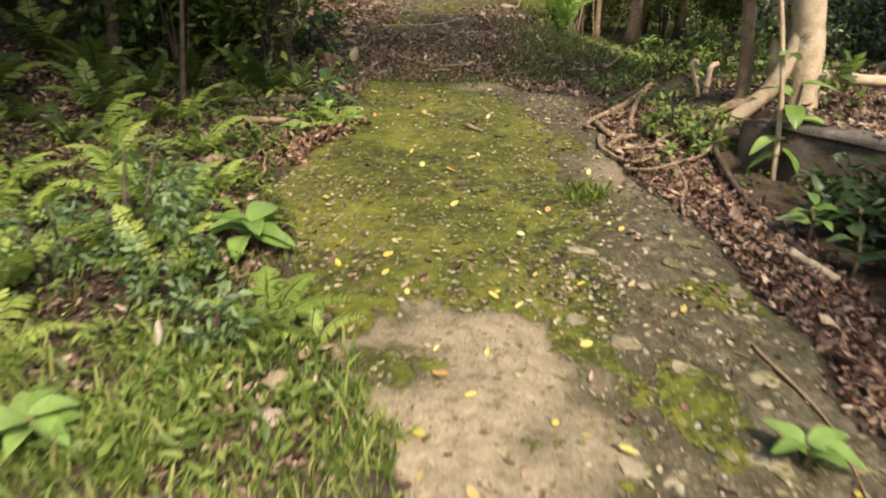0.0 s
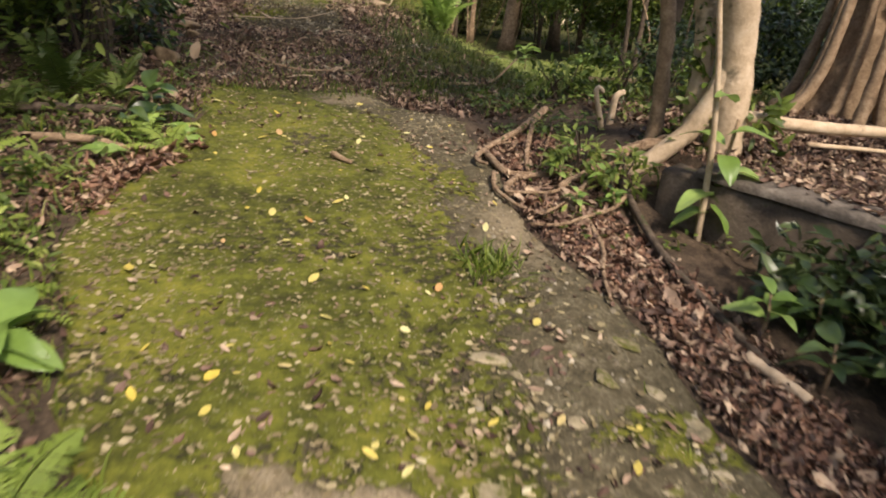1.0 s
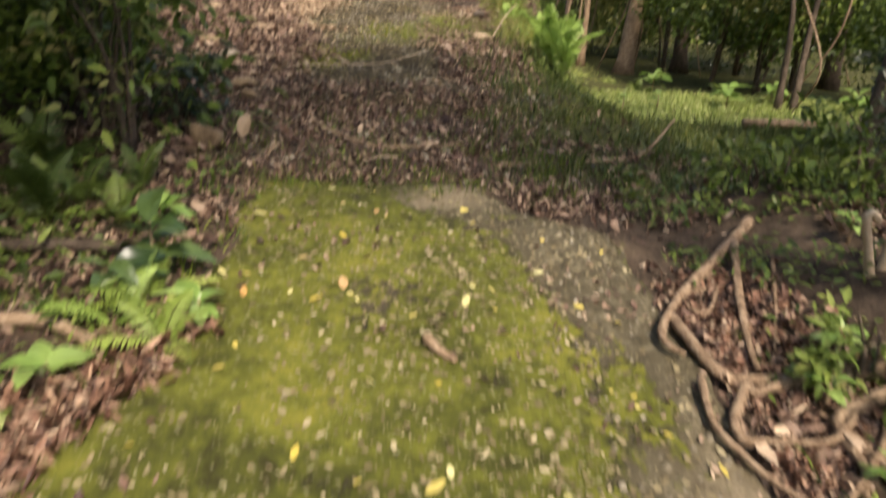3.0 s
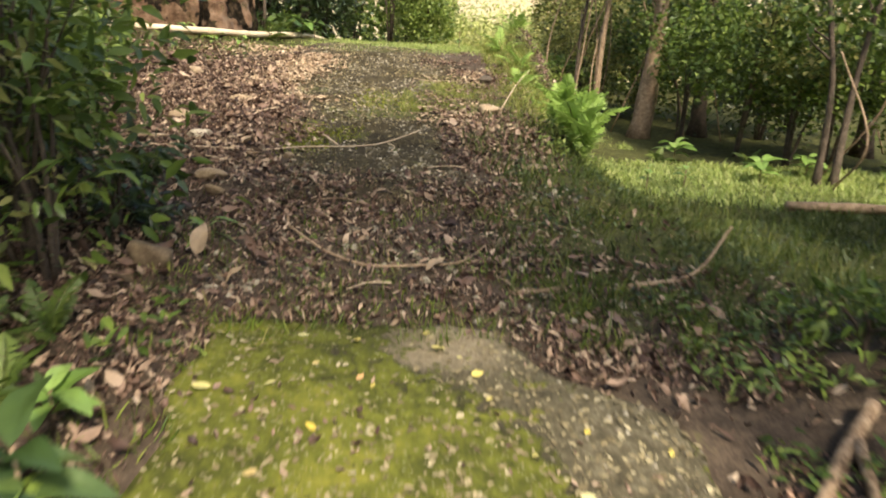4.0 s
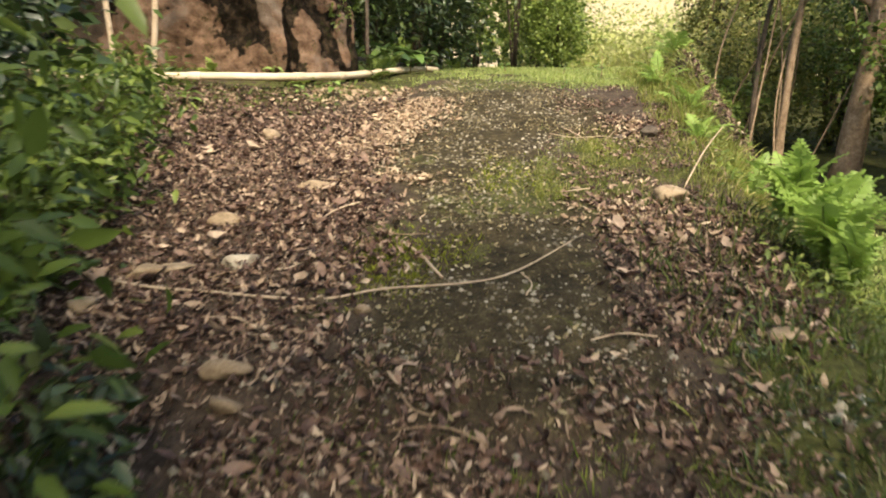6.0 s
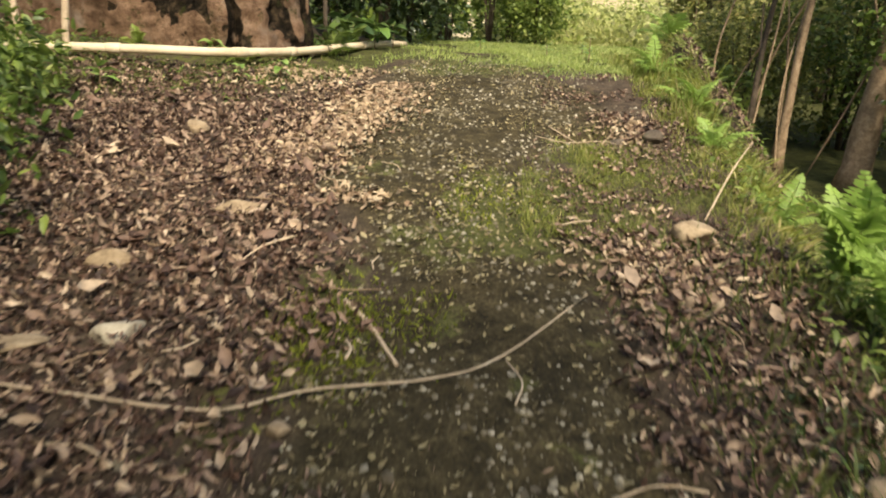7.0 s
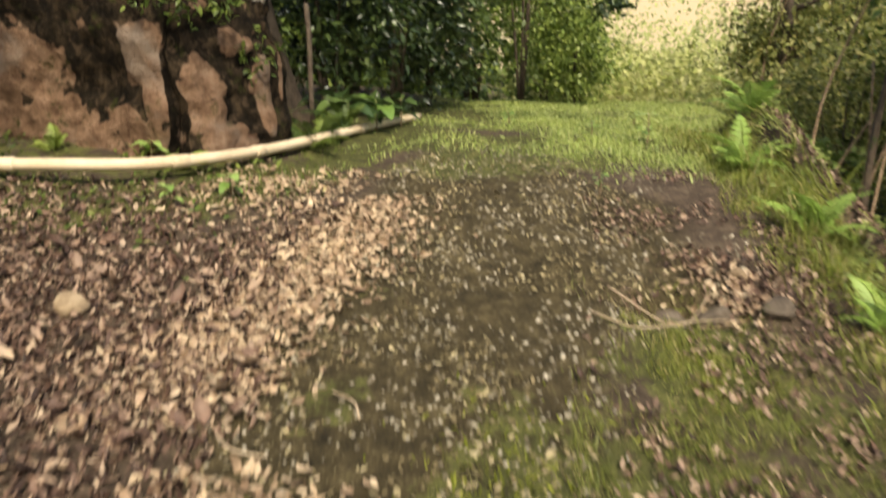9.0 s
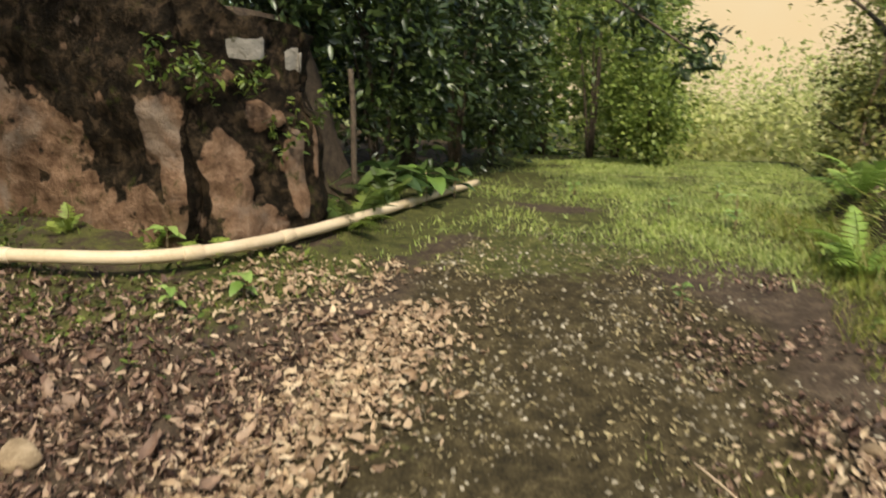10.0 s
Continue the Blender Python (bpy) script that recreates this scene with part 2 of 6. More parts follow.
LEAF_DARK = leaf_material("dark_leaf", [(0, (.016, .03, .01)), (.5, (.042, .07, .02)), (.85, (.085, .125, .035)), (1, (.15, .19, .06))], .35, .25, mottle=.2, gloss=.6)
LEAF_MID = leaf_material("mid_leaf", [(0, (.045, .075, .014)), (.5, (.1, .155, .028)), (.85, (.17, .235, .042)), (1, (.26, .32, .07))], .42, .35, mottle=.2)
LEAF_BLUE = leaf_material("bluish_leaf", [(0, (.07, .12, .05)), (.5, (.14, .215, .085)), (1, (.25, .34, .14))], .45, .35, mottle=.2)
LEAF_LIGHT = leaf_material("light_leaf", [(0, (.1, .15, .034)), (.5, (.19, .26, .055)), (.85, (.29, .36, .085)), (1, (.4, .45, .13))], .45, .45, mottle=.2)
# pale yellow leaf colour includes the sunlight and haze beyond the clearing
LEAF_YELLOW = leaf_material("leaf_sun_haze_tint", [(0, (.36, .42, .12)), (.5, (.54, .56, .2)), (1, (.7, .68, .34))], .5, .5, mottle=.2)
LEAF_OLIVE = leaf_material("olive_leaf", [(0, (.09, .105, .03)), (.4, (.21, .23, .065)), (.8, (.37, .37, .11)), (1, (.52, .44, .18))], .5, .45, mottle=.25)
GRASS = leaf_material("grass_blade", [(0, (.07, .12, .015)), (.5, (.14, .21, .03)), (.85, (.22, .29, .05)), (1, (.34, .33, .12))], .5, .35, mottle=.2, patchy=.6)
GRASS_FRESH = leaf_material("fresh_grass_blade", [(0, (.13, .2, .04)), (.5, (.24, .34, .08)), (.85, (.36, .44, .13)), (1, (.5, .44, .2))], .5, .4, mottle=.2, patchy=.5)
# tree shade is put into the dark blades, sunlight into the bright ones
GRASS_DARK = leaf_material("grass_blade_shade_tone", [(0, (.045, .075, .018)), (.5, (.088, .132, .03)), (1, (.19, .21, .06))], .5, .3, mottle=.2, patchy=.7)
GRASS_BRIGHT = leaf_material("grass_blade_sunlit_tone", [(0, (.26, .36, .09)), (.5, (.4, .5, .15)), (1, (.58, .62, .27))], .5, .4, mottle=.2, patchy=.4)
GRASS_LIGHT = leaf_material("light_grass_blade", [(0, (.15, .19, .034)), (.5, (.27, .32, .07)), (.8, (.38, .4, .12)), (1, (.5, .42, .22))], .5, .4, mottle=.2, patchy=.5)
MOSS = leaf_material("moss_tuft", [(0, (.1, .12, .012)), (.5, (.2, .225, .02)), (1, (.32, .34, .05))], .8, .3, mottle=.3)
BARK = rough_material("dark_bark", [(.3, (.03, .022, .015)), (.5, (.085, .062, .042)), (.7, (.17, .13, .09))], .08, .015, depth=.02, moss=(.05, .07, .02), moss_at=(.58, .7))
BARK_PALE = rough_material("pale_bark", [(.3, (.3, .22, .13)), (.5, (.5, .38, .25)), (.7, (.64, .52, .37))], .12, .02, depth=.012, moss=(.16, .13, .08), moss_at=(.58, .72), moss_size=.2)
BARK_TAN = rough_material("root_bark", [(.3, (.11, .07, .04)), (.5, (.27, .185, .11)), (.7, (.46, .34, .22))], .06, .012, depth=.008)
BARK_ROOT = rough_material("pale_root_bark", [(.36, (.09, .055, .031)), (.5, (.29, .195, .118)), (.64, (.5, .37, .24))], .05, .01, depth=.03)
STONE = rough_material("field_stone", [(.3, (.12, .082, .047)), (.5, (.26, .187, .11)), (.7, (.42, .32, .205))], .08, .012, depth=.006, rand=.25)
STONE_PALE = rough_material("pale_stone", [(.3, (.26, .22, .15)), (.5, (.42, .36, .26)), (.7, (.58, .51, .39))], .06, .01, depth=.004)
COBBLE = rough_material("path_stone", [(.3, (.12, .1, .058)), (.5, (.27, .225, .135)), (.7, (.42, .35, .23))], .07, .01, depth=.008, moss=(.1, .1, .02), moss_at=(.47, .6), moss_size=.1, rand=.2)
PVC = rough_material("aged_pvc", [(.3, (.5, .38, .23)), (.5, (.64, .51, .34)), (.7, (.72, .6, .43))], .3, .02, rough=.45, depth=.001, moss=(.3, .25, .14), moss_at=(.66, .8), moss_size=.1)
BLOCK = rough_material("weathered_block", [(.3, (.03, .023, .016)), (.5, (.09, .069, .048)), (.7, (.18, .145, .105))], .15, .015, depth=.012, moss=(.05, .06, .015), moss_at=(.57, .68))
COPING = rough_material("grey_coping", [(.34, (.04, .032, .025)), (.5, (.13, .108, .085)), (.68, (.28, .24, .19))], .15, .012, depth=.006)
PEBBLE = leaf_material("pebble", [(0, (.09, .072, .045)), (.5, (.19, .162, .11)), (.9, (.32, .285, .21)), (1, (.46, .41, .32))], .8, 0, mottle=.3)


# ---- mesh helpers ----
def mesh_from(name, verts, faces, mat, smooth=True):
    me = bpy.data.meshes.new(name)
    me.from_pydata([tuple(v) for v in verts], [], faces)
    me.materials.append(mat)
    if smooth:
        me.polygons.foreach_set("use_smooth", [True] * len(me.polygons))
    me.update()
    return me


def part(name, verts, faces, mat, parent=None, label="", smooth=True):
    ob = new(name, mesh_from(name, verts, faces, mat, smooth))
    ob.parent = parent
    if label:
        tagged(ob, label)
    return ob


def base_empty(name, x, y, z, label, category, group=""):
    ob = new(name)
    ob.empty_display_size = .1
    ob.location = (x, y, z)
    return tagged(ob, label, category, group)


def spun(yaw, pitch, roll):
    """Rotation matrices, one per row: roll about x, then pitch about y, then yaw about z."""
    cy, sy, cp, sp, cr, sr = np.cos(yaw), np.sin(yaw), np.cos(pitch), np.sin(pitch), np.cos(roll), np.sin(roll)
    out = np.empty((len(yaw), 3, 3))
    out[:, 0, 0], out[:, 0, 1], out[:, 0, 2] = cy * cp, cy * sp * sr - sy * cr, cy * sp * cr + sy * sr
    out[:, 1, 0], out[:, 1, 1], out[:, 1, 2] = sy * cp, sy * sp * sr + cy * cr, sy * sp * cr - cy * sr
    out[:, 2, 0], out[:, 2, 1], out[:, 2, 2] = -sp, cp * sr, cp * cr
    return out


def strewn_mesh(name, shape, places, turns, sizes, mat, smooth=True):
    """One mesh of many small pieces of one shape (verts, faces)."""
    sv, sf = np.array(shape[0], float), shape[1]
    n, k = len(places), len(shape[0])
    sizes = np.asarray(sizes, float)
    if sizes.ndim == 1:
        sizes = np.repeat(sizes[:, None], 3, 1)
    pts = np.einsum('nij,nkj->nki', turns, sv[None] * sizes[:, None, :]) + np.asarray(places)[:, None, :]
    lens = np.array([len(f) for f in sf])
    flat = np.concatenate([np.array(f) for f in sf])
    loops = (flat[None] + (np.arange(n) * k)[:, None]).ravel()
    starts = np.concatenate([[0], np.cumsum(np.tile(lens, n))[:-1]])
    me = bpy.data.meshes.new(name)
    me.vertices.add(n * k)
    me.vertices.foreach_set("co", pts.ravel())
    me.loops.add(len(loops))
    me.loops.foreach_set("vertex_index", loops.astype(np.int32))
    me.polygons.add(n * len(sf))
    me.polygons.foreach_set("loop_start", starts.astype(np.int32))
    me.polygons.foreach_set("use_smooth", np.full(n * len(sf), smooth))
    me.materials.append(mat)
    me.update(calc_edges=True)
    return me


def tube(points, radii, sides=8, wobble=.08, seed=0, caps=True):
    """A bent, tapering, uneven tube along points."""
    r = np.random.default_rng(seed)
    P = np.array(points, float)
    R = np.array(radii, float)
    verts, faces = [], []
    side = None
    for i in range(len(P)):
        way = P[min(i + 1, len(P) - 1)] - P[max(i - 1, 0)]
        way /= np.linalg.norm(way) + 1e-9
        if side is None:
            side = np.cross(way, (0, 0, 1) if abs(way[2]) < .9 else (1, 0, 0))
        side = side - way * side.dot(way)
        side /= np.linalg.norm(side) + 1e-9
        up = np.cross(way, side)
        for k in range(sides):
            a = 2 * math.pi * k / sides
            rr = R[i] * (1 + wobble * r.normal())
            verts.append(P[i] + rr * (math.cos(a) * side + math.sin(a) * up))
    for i in range(len(P) - 1):
        for k in range(sides):
            a, b = i * sides + k, i * sides + (k + 1) % sides
            faces.append((a, b, b + sides, a + sides))
    if caps:
        faces.append(tuple(range(sides))[::-1])
        faces.append(tuple(range((len(P) - 1) * sides, len(P) * sides)))
    return verts, faces


def smooth_line(points, n):
    """n points along a Catmull-Rom line through points."""
    P = np.array(points, float)
    P = np.vstack([2 * P[0] - P[1], P, 2 * P[-1] - P[-2]])
    out = []
    for u in np.linspace(0, len(P) - 3 - 1e-6, n):
        i = int(u)
        t = u - i
        a, b, c, d = P[i:i + 4]
        out.append(.5 * (2 * b + (c - a) * t + (2 * a - 5 * b + 4 * c - d) * t * t + (3 * b - a - 3 * c + d) * t ** 3))
    return np.array(out)


def joined(lists):
    verts, faces = [], []
    for v, f in lists:
        o = len(verts)
        verts += list(v)
        faces += [tuple(i + o for i in q) for q in f]
    return verts, faces


# small shapes, about one unit long
DEAD_LEAF = ([(-.5, .05, .12), (-.2, .2, .2), (-.2, 0, 0), (-.16, -.2, .13), (.16, .21, .11), (.2, -.03, .03), (.2, -.19, .24), (.5, .06, .3)],
             [(0, 2, 1), (0, 3, 2), (1, 2, 5, 4), (2, 3, 6, 5), (4, 5, 7), (5, 6, 7)])
CURLED_LEAF = ([(-.5, -.04, .2), (-.22, .17, .3), (-.25, .02, .06), (-.2, -.13, .22), (.1, .26, .2), (.12, .03, 0), (.05, -.2, .1), (.34, .17, .06), (.38, -.02, .1), (.3, -.22, .02), (.55, .05, .26)],
               [(0, 2, 1), (0, 3, 2), (1, 2, 5, 4), (2, 3, 6, 5), (4, 5, 8, 7), (5, 6, 9, 8), (7, 8, 10), (8, 9, 10)])
FLAT_LEAF = ([(-.5, .02, .03), (-.28, .24, .06), (.08, .29, .08), (.36, .15, .05), (.52, -.04, .1), (.3, -.2, .04), (0, -.27, .07), (-.32, -.19, .05), (0, 0, 0)], [(0, 8, 1), (1, 8, 2), (2, 8, 3), (3, 8, 4), (4, 8, 5), (5, 8, 6), (6, 8, 7), (7, 8, 0)])
LIVE_LEAF = ([(0, 0, 0), (.3, .2, .07), (.35, 0, .0), (.3, -.2, .07), (.72, .14, .02), (.72, 0, -.03), (.72, -.14, .02), (1, 0, -.12)],
             [(0, 2, 1), (0, 3, 2), (1, 2, 5, 4), (2, 3, 6, 5), (4, 5, 7), (5, 6, 7)])
FAR_LEAF = ([(0, 0, 0), (.45, .29, .07), (.5, 0, 0), (.45, -.29, .07), (1, 0, -.12)], [(0, 2, 1), (0, 3, 2), (1, 2, 4), (2, 3, 4)])
BLADE = ([(0, -.05, 0), (0, .05, 0), (.08, -.045, .4), (.08, .045, .4), (.25, -.03, .75), (.25, .03, .75), (.5, 0, .95)],
         [(0, 1, 3, 2), (2, 3, 5, 4), (4, 5, 6)])
CHIP = ([(-.5, -.2, 0), (.1, -.42, 0), (.5, .05, 0), (-.05, .42, 0), (-.3, -.1, .3), (.12, -.2, .34), (.25, .08, .3), (-.05, .22, .33)],
        [(0, 1, 5, 4), (1, 2, 6, 5), (2, 3, 7, 6), (3, 0, 4, 7), (4, 5, 6, 7)])


def pick(n, x0, x1, y0, y1, chance, tries=6, seed=0):
    """Up to n places in a rectangle, kept by a chance from 0 to 1."""
    r = np.random.default_rng(seed)
    x, y = r.uniform(x0, x1, n * tries), r.uniform(y0, y1, n * tries)
    keep = r.uniform(0, 1, n * tries) < chance(x, y)
    return x[keep][:n], y[keep][:n]


def leaning(x, y):
    """Matrices that lay pieces on the slope of the ground."""
    e = .06
    gx, gy = (height(x + e, y) - height(x - e, y)) / (2 * e), (height(x, y + e) - height(x, y - e)) / (2 * e)
    gx, gy = np.clip(gx, -1.5, 1.5), np.clip(gy, -1.5, 1.5)
    nrm = np.stack([-gx, -gy, np.ones_like(gx)], 1)
    nrm /= np.linalg.norm(nrm, axis=1)[:, None]
    ax = np.stack([np.ones_like(gx), np.zeros_like(gx), gx], 1)
    ax /= np.linalg.norm(ax, axis=1)[:, None]
    return np.stack([ax, np.cross(nrm, ax), nrm], 2)


def strew(name, shape, x, y, length, mat, label, tilt=.25, lift=0.0, pile=0.0, seed=1, flip=False, width=(.8, 1.2), category="litter", stand=False):
    r = np.random.default_rng(seed)
    n = len(x)
    size = length[0] + (length[1] - length[0]) * r.uniform(0, 1, n) ** 1.9
    dims = np.stack([size, size * r.uniform(width[0], width[1], n), size * r.uniform(.4, 1.6, n) * (np.where(r.uniform(0, 1, n) < .35, -1, 1) if flip else 1)], 1)
    if stand:
        dims[:, 2] = np.abs(dims[:, 2])
    turns = leaning(x, y) @ spun(r.uniform(0, 6.283, n), r.normal(0, tilt, n), r.normal(0, tilt, n))
    z = height(x, y) + lift + pile * r.uniform(0, 1, n) ** 1.5 + (np.where(dims[:, 2] < 0, .08 * size, 0))
    ob = new(name, strewn_mesh(name, shape, np.stack([x, y, z], 1), turns, dims, mat))
    return tagged(ob, label, category, kind="stuff")


# ---- ground ----
def axis(inner0, inner1, step, far):
    out = list(np.arange(inner0, inner1 + 1e-6, step))
    s = step
    while out[-1] < far:
        s *= 1.35
        out.append(out[-1] + s)
    s = step
    while out[0] > -far:
        s *= 1.35
        out.insert(0, out[0] - s)
    return np.array(out)


def road_mask(x, y):
    left = np.interp(y, [8.3, 9.2, 10.1, 11, 12, 13, 14, 18], [-.75, -.75, -.6, -1.15, -1.38, -1.4, -1.25, -1.0])
    right = np.interp(y, [8.3, 10, 11.2, 12, 12.6, 13.6, 14.4, 18], [.7, .35, .1, .3, .8, .75, .2, -.1])
    return ss(-.12, .12, x - left + .12 * vn(x, y, .3, 9)) * ss(-.12, .12, right - x + .12 * vn(x, y, .3, 8)) * ss(8.1, 8.5, y) * ss(15.8, 14.2, y)


def moss_mask(x, y):
    m = .9 * np.exp(-((x + .2) / .25) ** 2 - ((y - 11.0) / .6) ** 2) + .85 * np.exp(-((x + .75) / .18) ** 2 - ((y - 9.6) / .25) ** 2)
    m = m + .48 * ss(.0, .4, x + .25 * vn(x, y, .35, 15)) * ss(1.3, 1.0, x) * ss(10.4, 11.1, y + .3 * vn(x, y, .3, 16)) * ss(12.7, 11.9, y + .4 * vn(x, y, .35, 17))
    m = m + .6 * ss(-1.7, -2.2, x) * ss(12.6, 13.2, y + .4 * vn(x, y, .4, 18)) * ss(14.6, 14, y)
    m = m + .55 * ss(-.2, .6, vn(x, y, .5, 20) + .4 * vn(x, y, .2, 28)) * ss(-1.3, -.8, x) * ss(.9, .5, x) * ss(8.3, 8.8, y) * ss(13, 12.2, y)
    m = m + .9 * np.exp(-((x + 2.0) / .35) ** 2 - ((y - 14.0) / .5) ** 2) + .5 * np.exp(-((x + .3) / .2) ** 2 - ((y - 9.7) / .2) ** 2)
    m = m + .9 * ss(14.0, 15.3, y - .3 * ss(-.2, .5, x) + .7 * vn(x, y, .6, 19)) * ss(3.2, 2.2, np.abs(x - .4))
    m = m * (1 - .95 * np.exp(-((x + .55) / .6) ** 2 - ((y - 16.4) / .24) ** 2) - .8 * np.exp(-((x - .25) / .8) ** 2 - ((y - 19.6) / .3) ** 2))
    m = m + .75 * ss(.5, .9, x) * ss(6.6, 7.2, y) * ss(9.6, 8.8, y) + .9 * ss(1.8, 2.4, x) * ss(7.5, 9, y)
    m = m + .35 * ss(-.3, -.5, x) * ss(-1.8, -1.2, x) * ss(2.4, 1.6, y) + .6 * ss(7, 20, np.hypot(x, y - 8) - 4)
    m = m * (1 - .8 * ss(1.5, 1.65, x) * ss(2.4, 2.1, x) * ss(11.6, 12.4, y) * ss(17.5, 16, y))
    return np.clip(m, 0, 1)


def build_ground():
    xs, ys = axis(-5, 5, .07, 500), axis(-2, 20, .07, 500)
    X, Y = np.meshgrid(xs, ys)
    Z = rise(X, Y)
    inset = .05
    under = (X > path_left(Y) + inset) & (X < path_right(Y) - inset) & (Y < PATH_END - inset) & (Y > -4)
    Z = np.where(under, Z - .07, Z)
    nx, ny = len(xs), len(ys)
    idx = np.arange(nx * ny).reshape(ny, nx)
    quads = np.stack([idx[:-1, :-1], idx[:-1, 1:], idx[1:, 1:], idx[1:, :-1]], -1).reshape(-1, 4)
    me = mesh_from("ground", np.stack([X, Y, Z], -1).reshape(-1, 3), quads.tolist(), GROUND_MAT)
    for nm, v in (("road", road_mask(X, Y)), ("moss", moss_mask(X, Y))):
        me.attributes.new(nm, 'FLOAT', 'POINT').data.foreach_set("value", v.ravel().astype(np.float32))
    return tagged(new("ground", me), "brown forest soil with trodden gravel track and mossy patches", "ground", kind="structure")


def build_path():
    ys = np.concatenate([np.arange(-4, 0, .2), np.arange(0, PATH_END, .045), [PATH_END]])
    cols = 52
    u = np.linspace(0, 1, cols)
    Y = np.repeat(ys[:, None], cols, 1)
    end = .05 * vn(u * 2.2, u * 0, .2, 12)
    Y = Y + end[None] * ss(6.2, PATH_END, Y)
    L, R = path_left(ys)[:, None], path_right(ys)[:, None]
    X = L + (R - L) * u[None]
    Z = rise(X, Y) + .006 + .006 * vn(X, Y, .12, 21) + .004 * vn(X, Y, .05, 22)
    bound = np.interp(Y, [-5, 2, 2.9, 4.4, 5.7, 6.9], [.62, .72, .86, .82, .72, .5])
    moss = ss(.3, -.3, X - bound + .2 * vn(X, Y, .4, 23) + .12 * vn(X, Y, .14, 24)) * (.8 + .35 * vn(X, Y, .5, 29))
    patch = ss(.16, -.16, Y - 2.47 + .16 * vn(X, Y, .3, 25) + .1 * vn(X, Y, .1, 14)) * ss(.16, -.16, X - .5 + .14 * vn(X, Y, .3, 26) + .1 * vn(X, Y, .1, 13))
    patch = patch * (1 - .8 * np.exp(-((X + .12) / .2) ** 2 - ((Y - 2.2) / .16) ** 2))
    patch = np.maximum(patch, .6 * ss(6.45, 6.7, Y + .15 * vn(X, Y, .2, 11)) * ss(-.1, .15, X + .2 * vn(X, Y, .25, 10)) * ss(.6, .4, X))
    patch = np.maximum(patch, .7 * np.exp(-((X - 1.05) / .16) ** 2 - ((Y - 4.25) / .4) ** 2))
    moss = np.clip(moss * (1 - patch * 1.0) + .6 * ss(-.1, .6, vn(X, Y, .3, 27)) * ss(0, .1, X - bound), 0, 1)
    idx = np.arange(X.size).reshape(X.shape)
    faces = np.stack([idx[:-1, :-1], idx[:-1, 1:], idx[1:, 1:], idx[1:, :-1]], -1).reshape(-1, 4).tolist()
    verts = np.stack([X, Y, Z], -1).reshape(-1, 3).tolist()
    ring = list(idx[:, 0][::-1]) + list(idx[0, 1:]) + list(idx[1:, -1]) + list(idx[-1, :-1][::-1])
    o = len(verts)
    verts += [(verts[i][0], verts[i][1], verts[i][2] - .12) for i in ring]
    n = len(ring)
    faces += [(int(ring[k]), o + k, o + (k + 1) % n, int(ring[(k + 1) % n])) for k in range(n)]
    me = mesh_from("path", verts, faces, PATH_MAT)
    for nm, v in (("moss", moss), ("bare", patch)):
        full = np.concatenate([v.ravel(), np.zeros(n)]).astype(np.float32)
        me.attributes.new(nm, 'FLOAT', 'POINT').data.foreach_set("value", full)
    return tagged(new("path", me), "moss-covered concrete footpath with worn bare patches", "path", kind="structure")


ground, footpath = build_ground(), build_path()


